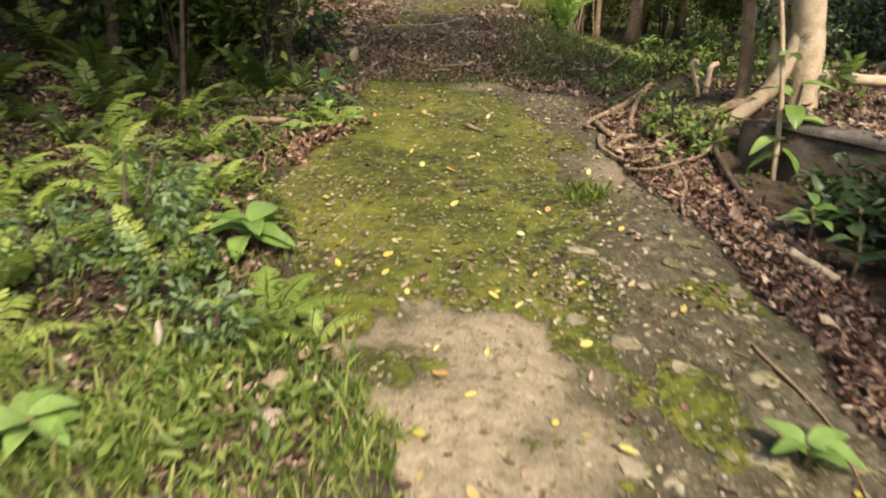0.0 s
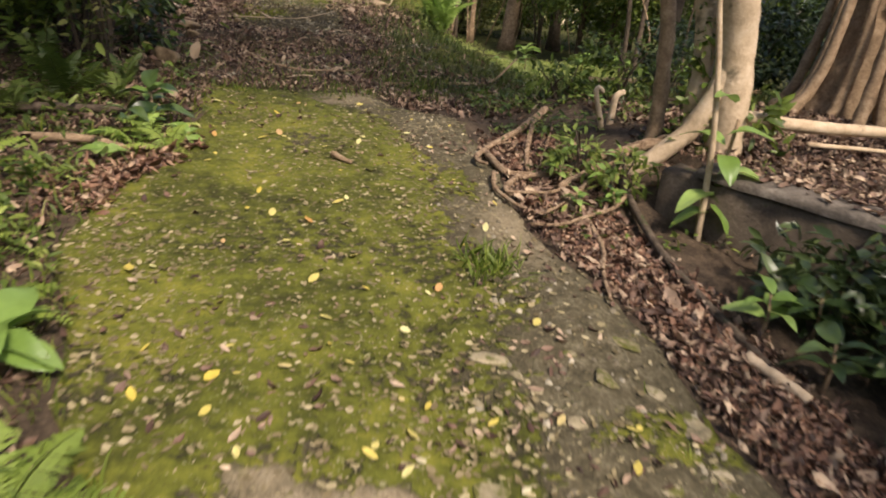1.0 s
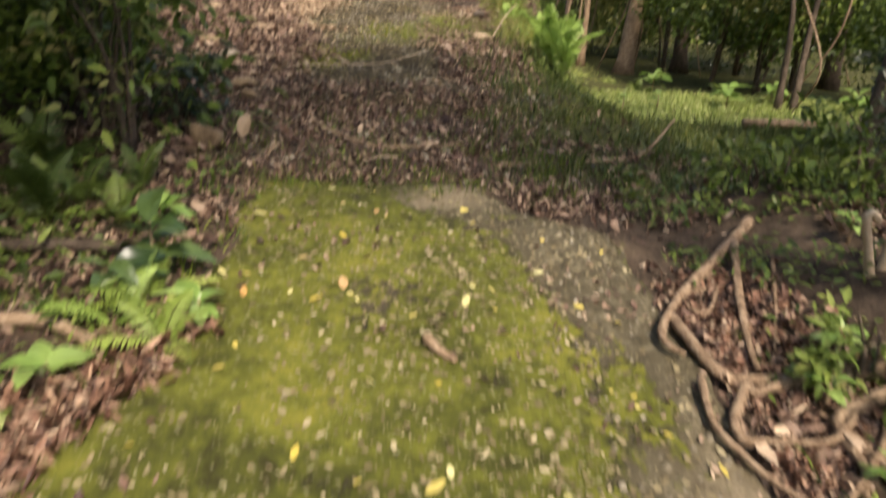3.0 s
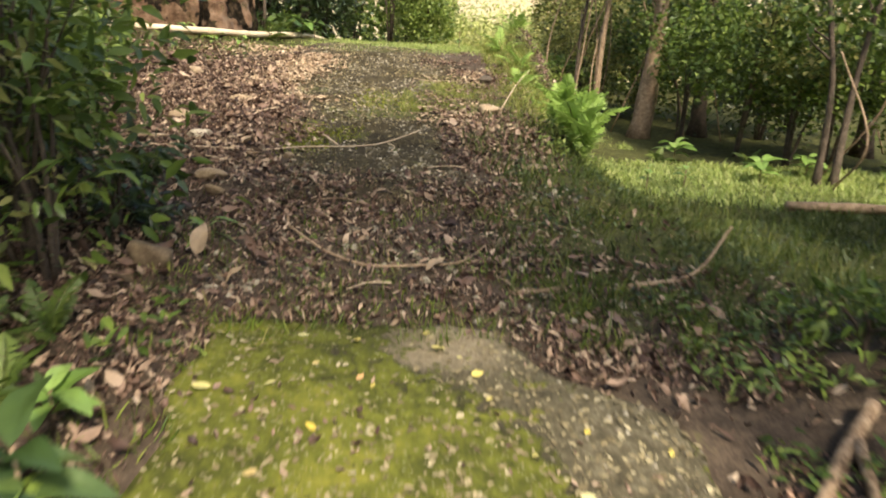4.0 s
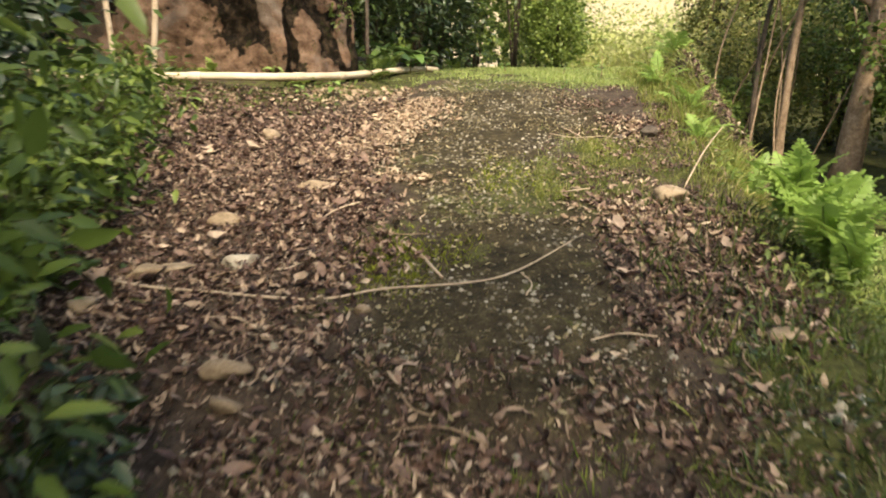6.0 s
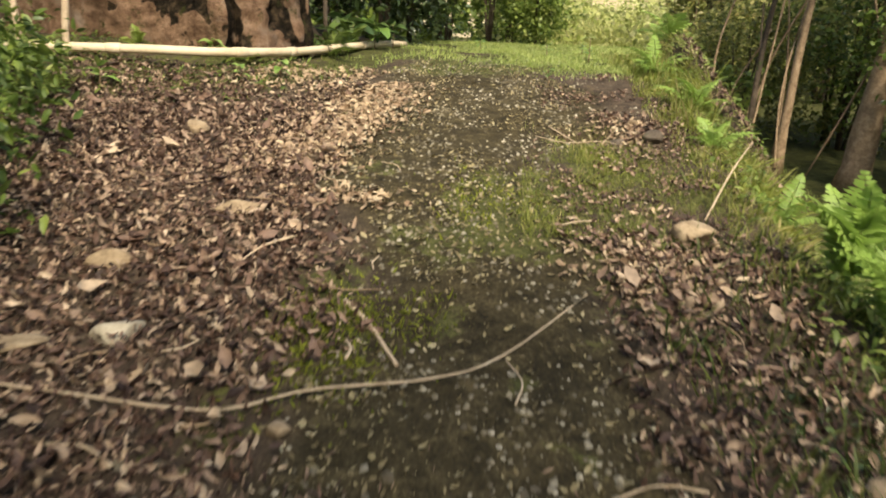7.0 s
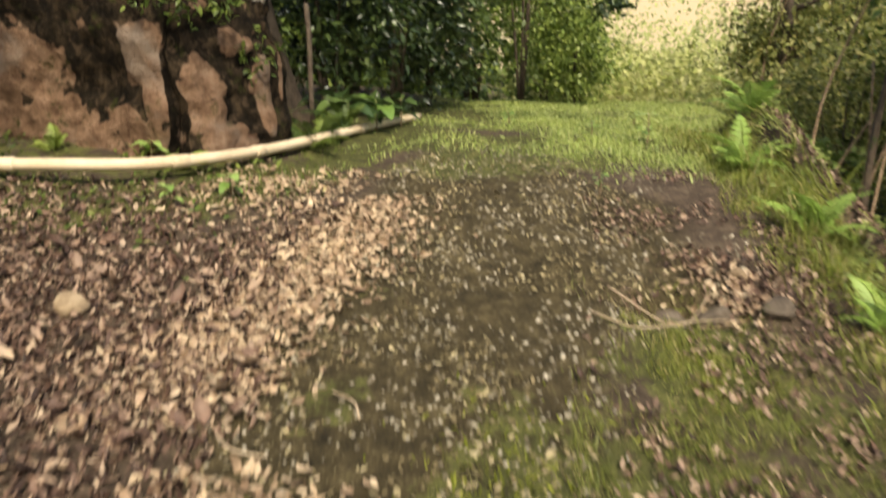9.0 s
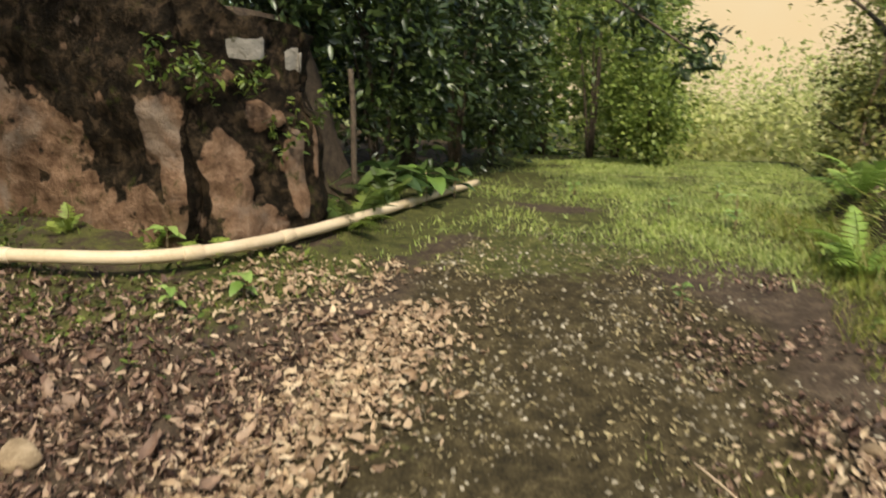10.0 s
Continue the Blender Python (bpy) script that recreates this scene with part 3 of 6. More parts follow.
# ---- the stone wall behind the pipe ----
def wall_piece(name, line, top, parent, blobs, plaster, thick=.5):
    """A slab of old masonry along a line of (x, y) in plan, bulging and stained."""
    P = np.array(line, float)
    seg = np.concatenate([[0], np.cumsum(np.linalg.norm(np.diff(P, axis=0), axis=1))])
    nu, nz = max(8, int(seg[-1] / .035)), 56
    u = np.linspace(0, seg[-1], nu)
    px, py = np.interp(u, seg, P[:, 0]), np.interp(u, seg, P[:, 1])
    tx, ty = np.gradient(px), np.gradient(py)
    ln = np.hypot(tx, ty)
    nxn, nyn = ty / ln, -tx / ln
    zt = np.interp(u, seg, top) + .03 * vn(u, u * 0, .15, 40)
    v = np.linspace(0, 1, nz)
    U, V = np.meshgrid(u, v)
    Zb = .75
    Z = Zb + (zt[None] - Zb) * V
    bare = np.zeros_like(U)
    for bu, bz, ru, rz in blobs:
        bare = np.maximum(bare, ss(1.25, .8, np.hypot((U - bu) / ru, (Z - bz) / rz) + .25 * vn(U, Z, .12, 41)))
    white = np.zeros_like(U)
    for bu, bz, ru, rz in plaster:
        white = np.maximum(white, ss(1.15, .9, np.maximum(abs(U - bu) / ru, abs(Z - bz) / rz) + .2 * vn(U, Z, .08, 42)))
    out = .07 * vn(U, Z, .5, 43) + .045 * vn(U, Z, .2, 44) + .022 * vn(U, Z, .07, 45) + .04 * bare + .012 * white - .10 * V
    edge = np.minimum(U, seg[-1] - U)
    out = out - .05 * ss(.06, 0, edge)
    jag = (.035 * vn(Z, Z * 0, .16, 46) + .012 * vn(Z, Z * 0, .05, 47)) * ss(.3, 0, edge)
    X, Y = px[None] + nxn[None] * out + (tx / ln)[None] * jag, py[None] + nyn[None] * out + (ty / ln)[None] * jag
    verts = np.stack([X, Y, Z], -1).reshape(-1, 3).tolist()
    idx = np.arange(X.size).reshape(X.shape)
    faces = np.stack([idx[:-1, :-1], idx[:-1, 1:], idx[1:, 1:], idx[1:, :-1]], -1).reshape(-1, 4).tolist()
    ring = list(idx[0]) + list(idx[1:, -1]) + list(idx[-1, :-1][::-1]) + list(idx[1:-1, 0][::-1])
    col = {int(i): int(i) % nu for i in ring}
    o = len(verts)
    verts += [verts[int(i)] for i in ring]
    verts += [(px[col[int(i)]] - nxn[col[int(i)]] * thick, py[col[int(i)]] - nyn[col[int(i)]] * thick, verts[int(i)][2]) for i in ring]
    n = len(ring)
    faces += [(o + k, o + n + k, o + n + (k + 1) % n, o + (k + 1) % n) for k in range(n)]
    faces.append(tuple(range(o + n, o + 2 * n))[::-1])
    me = mesh_from(name, verts, faces, WALL_MAT)
    for nm, a in (("bare", bare), ("plaster", white)):
        me.attributes.new(nm, 'FLOAT', 'POINT').data.foreach_set("value", np.concatenate([a.ravel(), np.zeros(2 * n)]).astype(np.float32))
    ob = new(name, me)
    ob.parent = parent
    return ob


stone_wall = new("wall_stone")
tagged(stone_wall, "old stained stone retaining wall split by a crack", "wall", kind="structure")
wall_piece("wall_section", [(-5.25, 14.35), (-4.0, 14.2), (-2.78, 14.03)], [2.9, 2.85, 2.75], stone_wall,
           [(2.37, 1.76, .17, .24), (2.44, 1.52, .14, .2), (2.3, 1.2, .3, .16), (1.6, 1.3, .55, .22), (1.35, 1.7, .35, .25), (.85, 1.6, .45, .5), (.4, 1.3, .35, .45), (2.0, 1.15, .5, .18), (1.95, 1.32, .4, .16)], [])
wall_piece("wall_section", [(-2.6, 14.08), (-2.42, 14.36), (-2.14, 14.78), (-2.2, 15.1)], [2.66, 2.52, 2.40, 2.36], stone_wall,
           [(.16, 1.5, .19, .3), (.42, 1.87, .09, .09), (.55, 1.84, .06, .07), (.66, 1.5, .08, .3), (.3, 1.18, .25, .12), (.2, 2.12, .1, .06), (.85, 1.6, .05, .25)], [(.36, 2.3, .11, .065), (.72, 2.22, .045, .07), (.83, 2.2, .04, .06)])


# ---- the low block wall beside the path ----
def build_block():
    root = new("wall_low")
    tagged(root, "low dark weathered block wall edging a raised leafy terrace", "wall", kind="structure")
    a, d = np.array([1.96, 4.24]), np.array([.587, -.809])
    nrm = np.array([d[1], -d[0]])            # away from the terrace

    def slab(name, s0, s1, out0, out1, z0, z1, mat, seed, step=.07):
        s = np.arange(s0, s1 + 1e-6, step)
        prof = [(out0, z0), (out0, z1 - .02), (out0 - .02, z1), ((out0 + out1) / 2, z1 + .004), (out1 + .02, z1), (out1, z1 - .02), (out1, z0)]
        verts, faces = [], []
        for i, si in enumerate(s):
            for j, (o, z) in enumerate(prof):
                w = .012 * float(vn(si, j * .9, .15, seed)) + .006 * float(vn(si, j * .9, .05, seed + 1))
                p = a + d * si + nrm * (o + w)
                verts.append((p[0], p[1], z + w * .7))
        k = len(prof)
        for i in range(len(s) - 1):
            for j in range(k - 1):
                q = i * k + j
                faces.append((q, q + k, q + k + 1, q + 1))
        faces.append(tuple(range(k)))
        faces.append(tuple(range((len(s) - 1) * k, len(s) * k))[::-1])
        return part(name, verts, faces, mat, root)
    slab("wall_body", -.2, 6, 0, -.2, -.3, .585, BLOCK, 60)
    slab("coping", -.02, 6, .015, -.24, .589, .635, COPING, 64)


build_block()


# ---- plants ----
def frond_mesh(name, mat, pairs=20, width=.2, droop=.55, seed=0):
    """One fern frond, a metre long: a bent stalk with paired, toothed leaflets."""
    r = np.random.default_rng(seed)
    t = np.linspace(0, 1, 14)
    line = np.stack([t * .92, .04 * np.sin(t * 3 + seed), .55 * t - droop * t ** 2.2], 1)
    lists = [tube(line, .007 * (1 - .8 * t), 4, 0, seed)]
    for i in range(pairs):
        s = .16 + .83 * i / (pairs - 1)
        c = np.array([np.interp(s, t, line[:, k]) for k in range(3)])
        ln = width * (math.sin(math.pi * min(1, (s - .02) ** .75)) ** .8 + .05) * r.uniform(.9, 1.1)
        wd = .52 * .83 / pairs
        for sgn in (-1, 1):
            ahead = .32 + .1 * r.normal()
            d = np.array([ahead, sgn, -.12 + .12 * r.normal()])
            d /= np.linalg.norm(d)
            fwd = np.array([1, 0, 0]) - d * d[0]
            fwd /= np.linalg.norm(fwd)
            vs, fs = [c], []
            for k, (q, w) in enumerate(((.12, 1), (.3, .62), (.42, 1.0), (.58, .5), (.7, .75), (.85, .32))):
                dip = np.array([0, 0, -.25 * ln * q * q])
                vs += [c + d * ln * q + fwd * wd * w + dip, c + d * ln * q - fwd * wd * w + dip]
            vs.append(c + d * ln + np.array([0, 0, -.25 * ln]))
            fs.append((0, 2, 1) if sgn > 0 else (0, 1, 2))
            for k in range(5):
                a = 1 + 2 * k
                fs.append((a, a + 1, a + 3, a + 2))
            fs.append((11, 12, 13))
            lists.append((vs, fs))
    return mesh_from(name, *joined(lists), mat)


FRONDS = {k: [frond_mesh("frond", m, 17 + 2 * s, .19 + .02 * s, .5 + .12 * s, s) for s in range(3)] for k, m in (("green", FERN), ("pale", FERN_PALE), ("dark", FERN_DARK))}


def fern(x, y, size, count, look_, label, seed, lift=0.0, steep=(5, 40), yaw=None, group="ferns by the path"):
    """A fern of several fronds springing from one crown."""
    r = np.random.default_rng(seed)
    root = base_empty("fern", x, y, at_ground(x, y, lift), label, "fern", group)
    for i in range(count):
        ob = new("frond", FRONDS[look_][i % 3])
        ob.parent = root
        a = (yaw if yaw is not None else 0) + (360 * i / count + r.normal(0, 18) if yaw is None else r.normal(0, 30))
        s = size * r.uniform(.75, 1.1)
        ob.matrix_basis = pose(0, 0, 0, r.normal(0, 10), -r.uniform(*steep), a) @ Matrix.Diagonal((s, s, s, 1))
    return root


def big_leaf_mesh(name, mat, width=.42, droop=.25, seed=0, wave=.02):
    n, m = 11, 7
    verts, faces = [], []
    for i in range(n):
        t = i / (n - 1)
        w = width * .5 * (math.sin(math.pi * t ** .8) ** .75)
        for j in range(m):
            q = 2 * j / (m - 1) - 1
            z = .35 * t - (.35 + droop) * t * t + .25 * w * abs(q) + wave * math.sin(9 * t + 3 * q + seed) * abs(q)
            verts.append((t, w * q, z))
    for i in range(n - 1):
        for j in range(m - 1):
            a = i * m + j
            faces.append((a, a + m, a + m + 1, a + 1))
    return mesh_from(name, verts, faces, mat)


BIG_LEAVES = [big_leaf_mesh("leaf", BROAD, .42 + .06 * s, .08 + .07 * s, s) for s in range(3)]
DARK_LEAVES = [big_leaf_mesh("leaf", BROAD_DARK, .4 + .06 * s, .15 + .1 * s, s) for s in range(3)]
BLADE_LEAVES = [big_leaf_mesh("leaf", BROAD, .12 + .03 * s, .35, s, .01) for s in range(2)]


def leafy_plant(x, y, leaf, count, label, seed, stem=.08, kind_="broad", steep=(10, 45), lift=0.0, name="broadleaf_plant"):
    """A low plant with large single leaves on a short stem."""
    r = np.random.default_rng(seed)
    root = base_empty(name, x, y, at_ground(x, y, lift), label, "plant", "low plants by the path")
    part("stem", *tube([(0, 0, -.02), (.01, 0, stem * .5), (0, .01, stem)], [.008, .007, .005], 6, .05, seed), BARK_TAN, root)
    for i in range(count):
        ob = new("leaf", {"broad": BIG_LEAVES, "dark": DARK_LEAVES, "blade": BLADE_LEAVES}[kind_][i % 2])
        ob.parent = root
        s = leaf * r.uniform(.7, 1.15)
        ob.matrix_basis = pose(0, 0, stem * (.35 + .65 * (i + 1) / count), r.normal(0, 12), -r.uniform(*steep) + 20, 137.5 * i + r.normal(0, 15)) @ Matrix.Diagonal((s, s, s, 1))
    return root


def crown_mesh(name, centre, radii, count, leaf, mat, seed, clumps=40, shape=FAR_LEAF, loose=.16, hollow=.45):
    """Leaves in clumps within an uneven ellipsoid, with gaps between the clumps."""
    r = np.random.default_rng(seed)
    d = r.normal(0, 1, (clumps, 3))
    d /= np.linalg.norm(d, axis=1)[:, None]
    c = d * (hollow + (1 - hollow) * r.uniform(0, 1, (clumps, 1)) ** .5) * r.uniform(.75, 1.12, (clumps, 1))
    pick_ = r.integers(0, clumps, count)
    p = c[pick_] + r.normal(0, loose, (count, 3)) * r.uniform(.5, 1.4, (clumps, 1))[pick_]
    outward = p / (np.linalg.norm(p, axis=1)[:, None] + 1e-6)
    p = p * np.array(radii) + np.array(centre)
    yaw = np.arctan2(outward[:, 1], outward[:, 0]) + r.normal(0, .9, count)
    turns = spun(yaw, r.normal(.1, .6, count), r.normal(0, .75, count))
    s = leaf * r.uniform(.55, 1.25, count)
    return strewn_mesh(name, shape, p, turns, np.stack([s, s * r.uniform(.75, 1.1, count), s], 1), mat)


def shrub(x, y, rx, ry, h, count, leaf, mat, label, seed, stems=5, lift=0.0, clumps=36, shape=FAR_LEAF, name="shrub", low=.0, stem_mat=None, loose=.17, group="shrubs at the wood's edge"):
    r = np.random.default_rng(seed)
    root = base_empty(name, x, y, at_ground(x, y, lift), label, "shrub", group)
    for i in range(stems):
        a = r.uniform(0, 6.28)
        q = r.uniform(.2, .8)
        tip = (rx * q * math.cos(a), ry * q * math.sin(a), h * r.uniform(.65, .95))
        mid = (tip[0] * .35 + r.normal(0, .03), tip[1] * .35 + r.normal(0, .03), tip[2] * .5)
        n = 9
        part("stem", *tube(smooth_line([(tip[0] * .08, tip[1] * .08, -.05), mid, tip], n), np.linspace(.012 + .006 * h, .004, n), 5, .08, seed + i), stem_mat or BARK, root)
    ob = new("foliage", crown_mesh("foliage", (0, 0, low + (h - low) * .52), (rx, ry, (h - low) * .5), count, leaf, mat, seed + 50, clumps, shape, loose))
    ob.parent = root
    return root


def tree(x, y, h, r0, lean, crown, count, leaf, mat, bark, label, seed, crown_at=.7, limbs=6, clumps=60, group="trees round the path", vines=0, first=.35):
    """A tree: flared bent trunk, limbs, a crown of leaf clumps."""
    r = np.random.default_rng(seed)
    root = base_empty("tree", x, y, at_ground(x, y, -.05), label, "tree", group)
    n = 18
    spine = smooth_line([(0, 0, 0), (lean[0] * .3 + r.normal(0, .04), lean[1] * .3 + r.normal(0, .04), h * .33), (lean[0] * .7, lean[1] * .7, h * .66), (lean[0], lean[1], h)], n)
    t = np.linspace(0, 1, n)
    part("trunk", *tube(spine, r0 * (1 - .75 * t + .55 * np.exp(-t * h / .18)), 12, .07, seed), bark, root)
    for i in range(limbs):
        k = int(n * r.uniform(first, .9))
        a = r.uniform(0, 6.28)
        reach = np.array(crown) * r.uniform(.5, .9)
        s = spine[k]
        e = s + np.array([reach[0] * math.cos(a), reach[1] * math.sin(a), r.uniform(.2, .9) * crown[2]])
        m = s * .5 + e * .5 + np.array([r.normal(0, .12), r.normal(0, .12), r.uniform(-.1, .25)])
        q = r0 * (1 - .7 * t[k]) * .5
        part("limb", *tube(smooth_line([s, m, e], 10), np.linspace(q, q * .2, 10), 7, .08, seed + i), bark, root)
    for i in range(vines):
        k = int(n * r.uniform(.3, .6))
        s = spine[k] + np.array([r.normal(0, .25), r.normal(0, .25), .3])
        e = np.array([r.normal(0, .35), r.normal(0, .35), .05])
        m = s * .5 + e * .5 + np.array([r.normal(0, .2), r.normal(0, .2), -.1])
        part("vine", *tube(smooth_line([s, m, e], 12), [.012] * 12, 5, .1, seed + i), BARK_TAN, root)
    c = spine[int(n * crown_at)]
    ob = new("crown", crown_mesh("crown", (c[0], c[1], h * crown_at + crown[2] * .25), crown, count, leaf, mat, seed + 99, clumps))
    ob.parent = root
    return root


def stone(x, y, sx, sy, sz, mat, label, seed, turn=0, sink=.25, name="stone", parent=None, flat=.6):
    """A rounded, broken stone."""
    r = np.random.default_rng(seed)
    bm = bmesh.new()
    bmesh.ops.create_icosphere(bm, subdivisions=3, radius=1)
    ax = r.normal(0, 1, (7, 3))
    ax /= np.linalg.norm(ax, axis=1)[:, None]
    cut = r.uniform(.42, .75, 7)
    for v in bm.verts:
        p = np.array(v.co)
        for a, c in zip(ax, cut):
            over = p.dot(a) - c
            if over > 0:
                p = p - a * over * .92
        p *= 1 + .05 * float(vn(p[0] + p[2], p[1] - p[2], .5, seed)) + .008 * r.normal()
        v.co = p * (sx, sy, sz)
    me = bpy.data.meshes.new(name)
    for q in bm.faces:
        q.smooth = True
    bm.to_mesh(me)
    bm.free()
    me.materials.append(mat)
    ob = new(name, me)
    ob.matrix_basis = pose(x, y, at_ground(x, y) + sz * (1 - 2 * sink) * .6, 0, 0, turn)
    if parent:
        ob.parent = parent
    else:
        tagged(ob, label, "stone", "loose stones")
    return ob


def stick(points, r0, r1, mat, label, seed, name="stick", lift=None, sides=6, n=16, category="branch", group=""):
    """A fallen stick or root through (x, y) or (x, y, z) points; without z it lies on the ground."""
    pts = [(p[0], p[1], p[2] if len(p) > 2 else at_ground(p[0], p[1], (lift if lift is not None else r0 * .8))) for p in points]
    line = smooth_line(pts, n)
    o = line[0].copy()
    ob = part(name, *tube(line - o, np.linspace(r0, r1, n), sides, .09, seed), mat)
    ob.location = o
    return tagged(ob, label, category, group)


# ---- the pale tree on the terrace and its roots ----
pale = base_empty("tree", 2.28, 4.62, .5, "smooth pale-barked tree with twin trunks on the raised terrace", "tree", "trees round the path")
part("trunk", *tube(smooth_line([(0, 0, -.1), (-.01, .0, .25), (-.06, .02, .7), (-.24, .02, 1.4), (-1.0, .35, 4.4)], 26), .095 + .07 * np.exp(-np.linspace(0, 1, 26) * 14), 14, .05, 2), BARK_PALE, pale)
part("buttress", *tube(smooth_line([(-.06, .01, .85), (-.09, .01, .55), (-.17, .03, .29), (-.29, .06, .12), (-.42, .1, .0), (-.52, .14, -.1)], 18), np.linspace(.055, .05, 18), 10, .06, 19), BARK_PALE, pale)
part("trunk", *tube(smooth_line([(-.12, .16, -.1), (-.14, .16, .35), (-.22, .18, 1.0), (-.9, .3, 4.0)], 22), .055 + .045 * np.exp(-np.linspace(0, 1, 22) * 14), 10, .06, 3), BARK_PALE, pale)
part("trunk", *tube(smooth_line([(-.24, .36, -.1), (-.27, .36, .5), (-.4, .42, 1.2), (-1.2, .8, 4.0)], 22), .042 + .06 * np.exp(-np.linspace(0, 1, 22) * 14), 10, .07, 4), BARK_TAN, pale, "brown rough trunk")
part("branch", *tube(smooth_line([(0, -.02, .34), (.45, .0, .3), (1.1, .1, .27), (2.0, .2, .2)], 16), np.linspace(.042, .028, 16), 10, .06, 5), BARK_PALE, pale)
part("root", *tube(smooth_line([(-.02, .02, .12), (-.16, .1, .06), (-.36, .25, .0), (-.6, .4, -.06)], 14), np.linspace(.07, .03, 14), 9, .08, 16), BARK_PALE, pale)
part("limb", *tube(smooth_line([(-.8, .25, 3.7), (-1.3, .6, 4.5), (-2.2, 1.2, 5.2)], 12), np.linspace(.06, .02, 12), 8, .06, 15), BARK_PALE, pale)
part("branch", *tube(smooth_line([(.5, .0, .2), (1.1, .05, .17), (2.0, .1, .1)], 12), np.linspace(.014, .01, 12), 8, .06, 6), BARK_PALE, pale)
ob = new("foliage", crown_mesh("foliage", (-.2, .13, .5), (.07, .06, .5), 130, .05, LEAF_MID, 9, 26, LIVE_LEAF))
ob.parent = pale
ob = new("foliage", crown_mesh("foliage", (.1, .1, .35), (.3, .25, .4), 260, .1, LEAF_MID, 7, 22, LIVE_LEAF))
ob.parent = pale
# unseen crown overhead, set and thickened to shade the leaf litter
ob = new("crown", crown_mesh("crown", (-1.35, .2, 5.0), (2.2, 1.8, 1.0), 3900, .14, LEAF_MID, 8, 60))
ob.parent = pale
# unseen limb and second crown, added to shade ground past the path's end
part("limb", *tube(smooth_line([(-.7, .2, 3.4), (-.3, -.4, 4.2), (.9, -1.1, 4.9)], 12), np.linspace(.06, .02, 12), 8, .06, 17), BARK_PALE, pale)
ob = new("crown", crown_mesh("crown", (1.0, -1.2, 5.0), (1.2, 1.0, .8), 2100, .14, LEAF_MID, 18, 40))
ob.parent = pale

big = base_empty("tree", 4.3, 6.3, .45, "massive brown tree with hanging aerial roots", "tree", "trees round the path")
part("trunk", *tube(smooth_line([(0, 0, -.1), (.02, 0, .6), (.1, .05, 1.5), (.2, .1, 3.6)], 22), .24 + .2 * np.exp(-np.linspace(0, 1, 22) * 7), 16, .12, 61), BARK_TAN, big)
for k in range(11):
    a = 2.6 + .42 * k
    rr = .42 + .1 * math.sin(3.7 * k)
    part("aerial_root", *tube(smooth_line([(.25 * math.cos(a), .25 * math.sin(a), 1.5 + .3 * math.sin(k)), (rr * .8 * math.cos(a + .1), rr * .8 * math.sin(a + .1), .8), (rr * math.cos(a), rr * math.sin(a), .3), (rr * 1.5 * math.cos(a - .1), rr * 1.5 * math.sin(a - .1), -.05)], 16), np.linspace(.03, .06, 16), 7, .12, 70 + k), BARK_TAN, big)
ob = new("crown", crown_mesh("crown", (.9, -.6, 4.0), (1.2, 1.2, .9), 1700, .12, LEAF_MID, 62, 50))
ob.parent = big
rb = "roots over the bank"
for i, (pts, a, b) in enumerate([
        ([(1.72, 6.1), (1.55, 5.94), (1.38, 5.75), (1.22, 5.56), (1.07, 5.31), (1.05, 5.19), (1.09, 5.12)], .034, .017),
        ([(1.14, 5.42), (1.15, 5.15), (1.2, 5.0), (1.35, 4.99), (1.47, 4.94), (1.65, 4.88), (1.95, 4.85)], .026, .034),
        ([(1.6, 5.96), (1.48, 5.62), (1.41, 5.4), (1.35, 5.18), (1.33, 5.06)], .026, .02),
        ([(1.67, 5.74), (1.53, 5.39), (1.4, 5.09)], .011, .009),
        ([(1.1, 4.99), (1.06, 4.77), (1.1, 4.63), (1.15, 4.52), (1.24, 4.4)], .017, .012),
        ([(1.26, 4.98), (1.18, 4.86), (1.12, 4.75), (1.13, 4.68), (1.18, 4.69)], .026, .02),
        ([(1.8, 4.84), (1.6, 4.8), (1.44, 4.75), (1.41, 4.55), (1.4, 4.4)], .032, .022),
        ([(2.1, 4.8), (1.88, 4.83), (1.72, 4.86), (1.49, 4.95), (1.23, 4.9)], .046, .024),
        ([(1.64, 4.78), (1.5, 4.62), (1.36, 4.45), (1.33, 4.36)], .022, .014),
        ([(1.43, 4.74), (1.46, 4.5), (1.44, 4.33), (1.41, 4.0), (1.3, 3.7), (1.24, 3.45)], .024, .012),
        ([(1.4, 5.62), (1.3, 5.45), (1.24, 5.5), (1.27, 5.6), (1.36, 5.64)], .012, .01)]):
    stick(pts, a * .85, b * .6, BARK_ROOT, "bare tan tree root snaking over the leafy bank", 300 + i, "tree_root", a * .5 + .02, 8, 34, "root", rb)
rr = np.random.default_rng(303)
for k in range(3):
    y0, y1 = 4.6 + .16 * k + rr.normal(0, .08), 4.25 + .2 * k + rr.normal(0, .12)
    xs_ = np.linspace(rr.uniform(1.6, 2.0), float(path_right(y1)) + rr.uniform(-.06, .1), 6)
    ys_ = np.linspace(y0, y1, 6) + rr.normal(0, .03, 6)
    a = rr.uniform(.01, .022)
    stick(list(zip(xs_, ys_)), a, a * .6, BARK_ROOT, "thin wavy tree root on the leafy bank", 330 + k, "tree_root", a * .6 + .04, 6, 20, "root", rb)
stump = base_empty("stump", 1.9, 5.42, .55, "bleached broken root stump with two bent prongs", "stump")
part("prong", *tube(smooth_line([(0, 0, -.05), (-.04, 0, .08), (-.08, .0, .19), (-.09, 0, .23), (-.07, 0, .25), (-.04, 0, .22)], 14), np.linspace(.02, .014, 14), 8, .1, 4), BARK_PALE, stump)
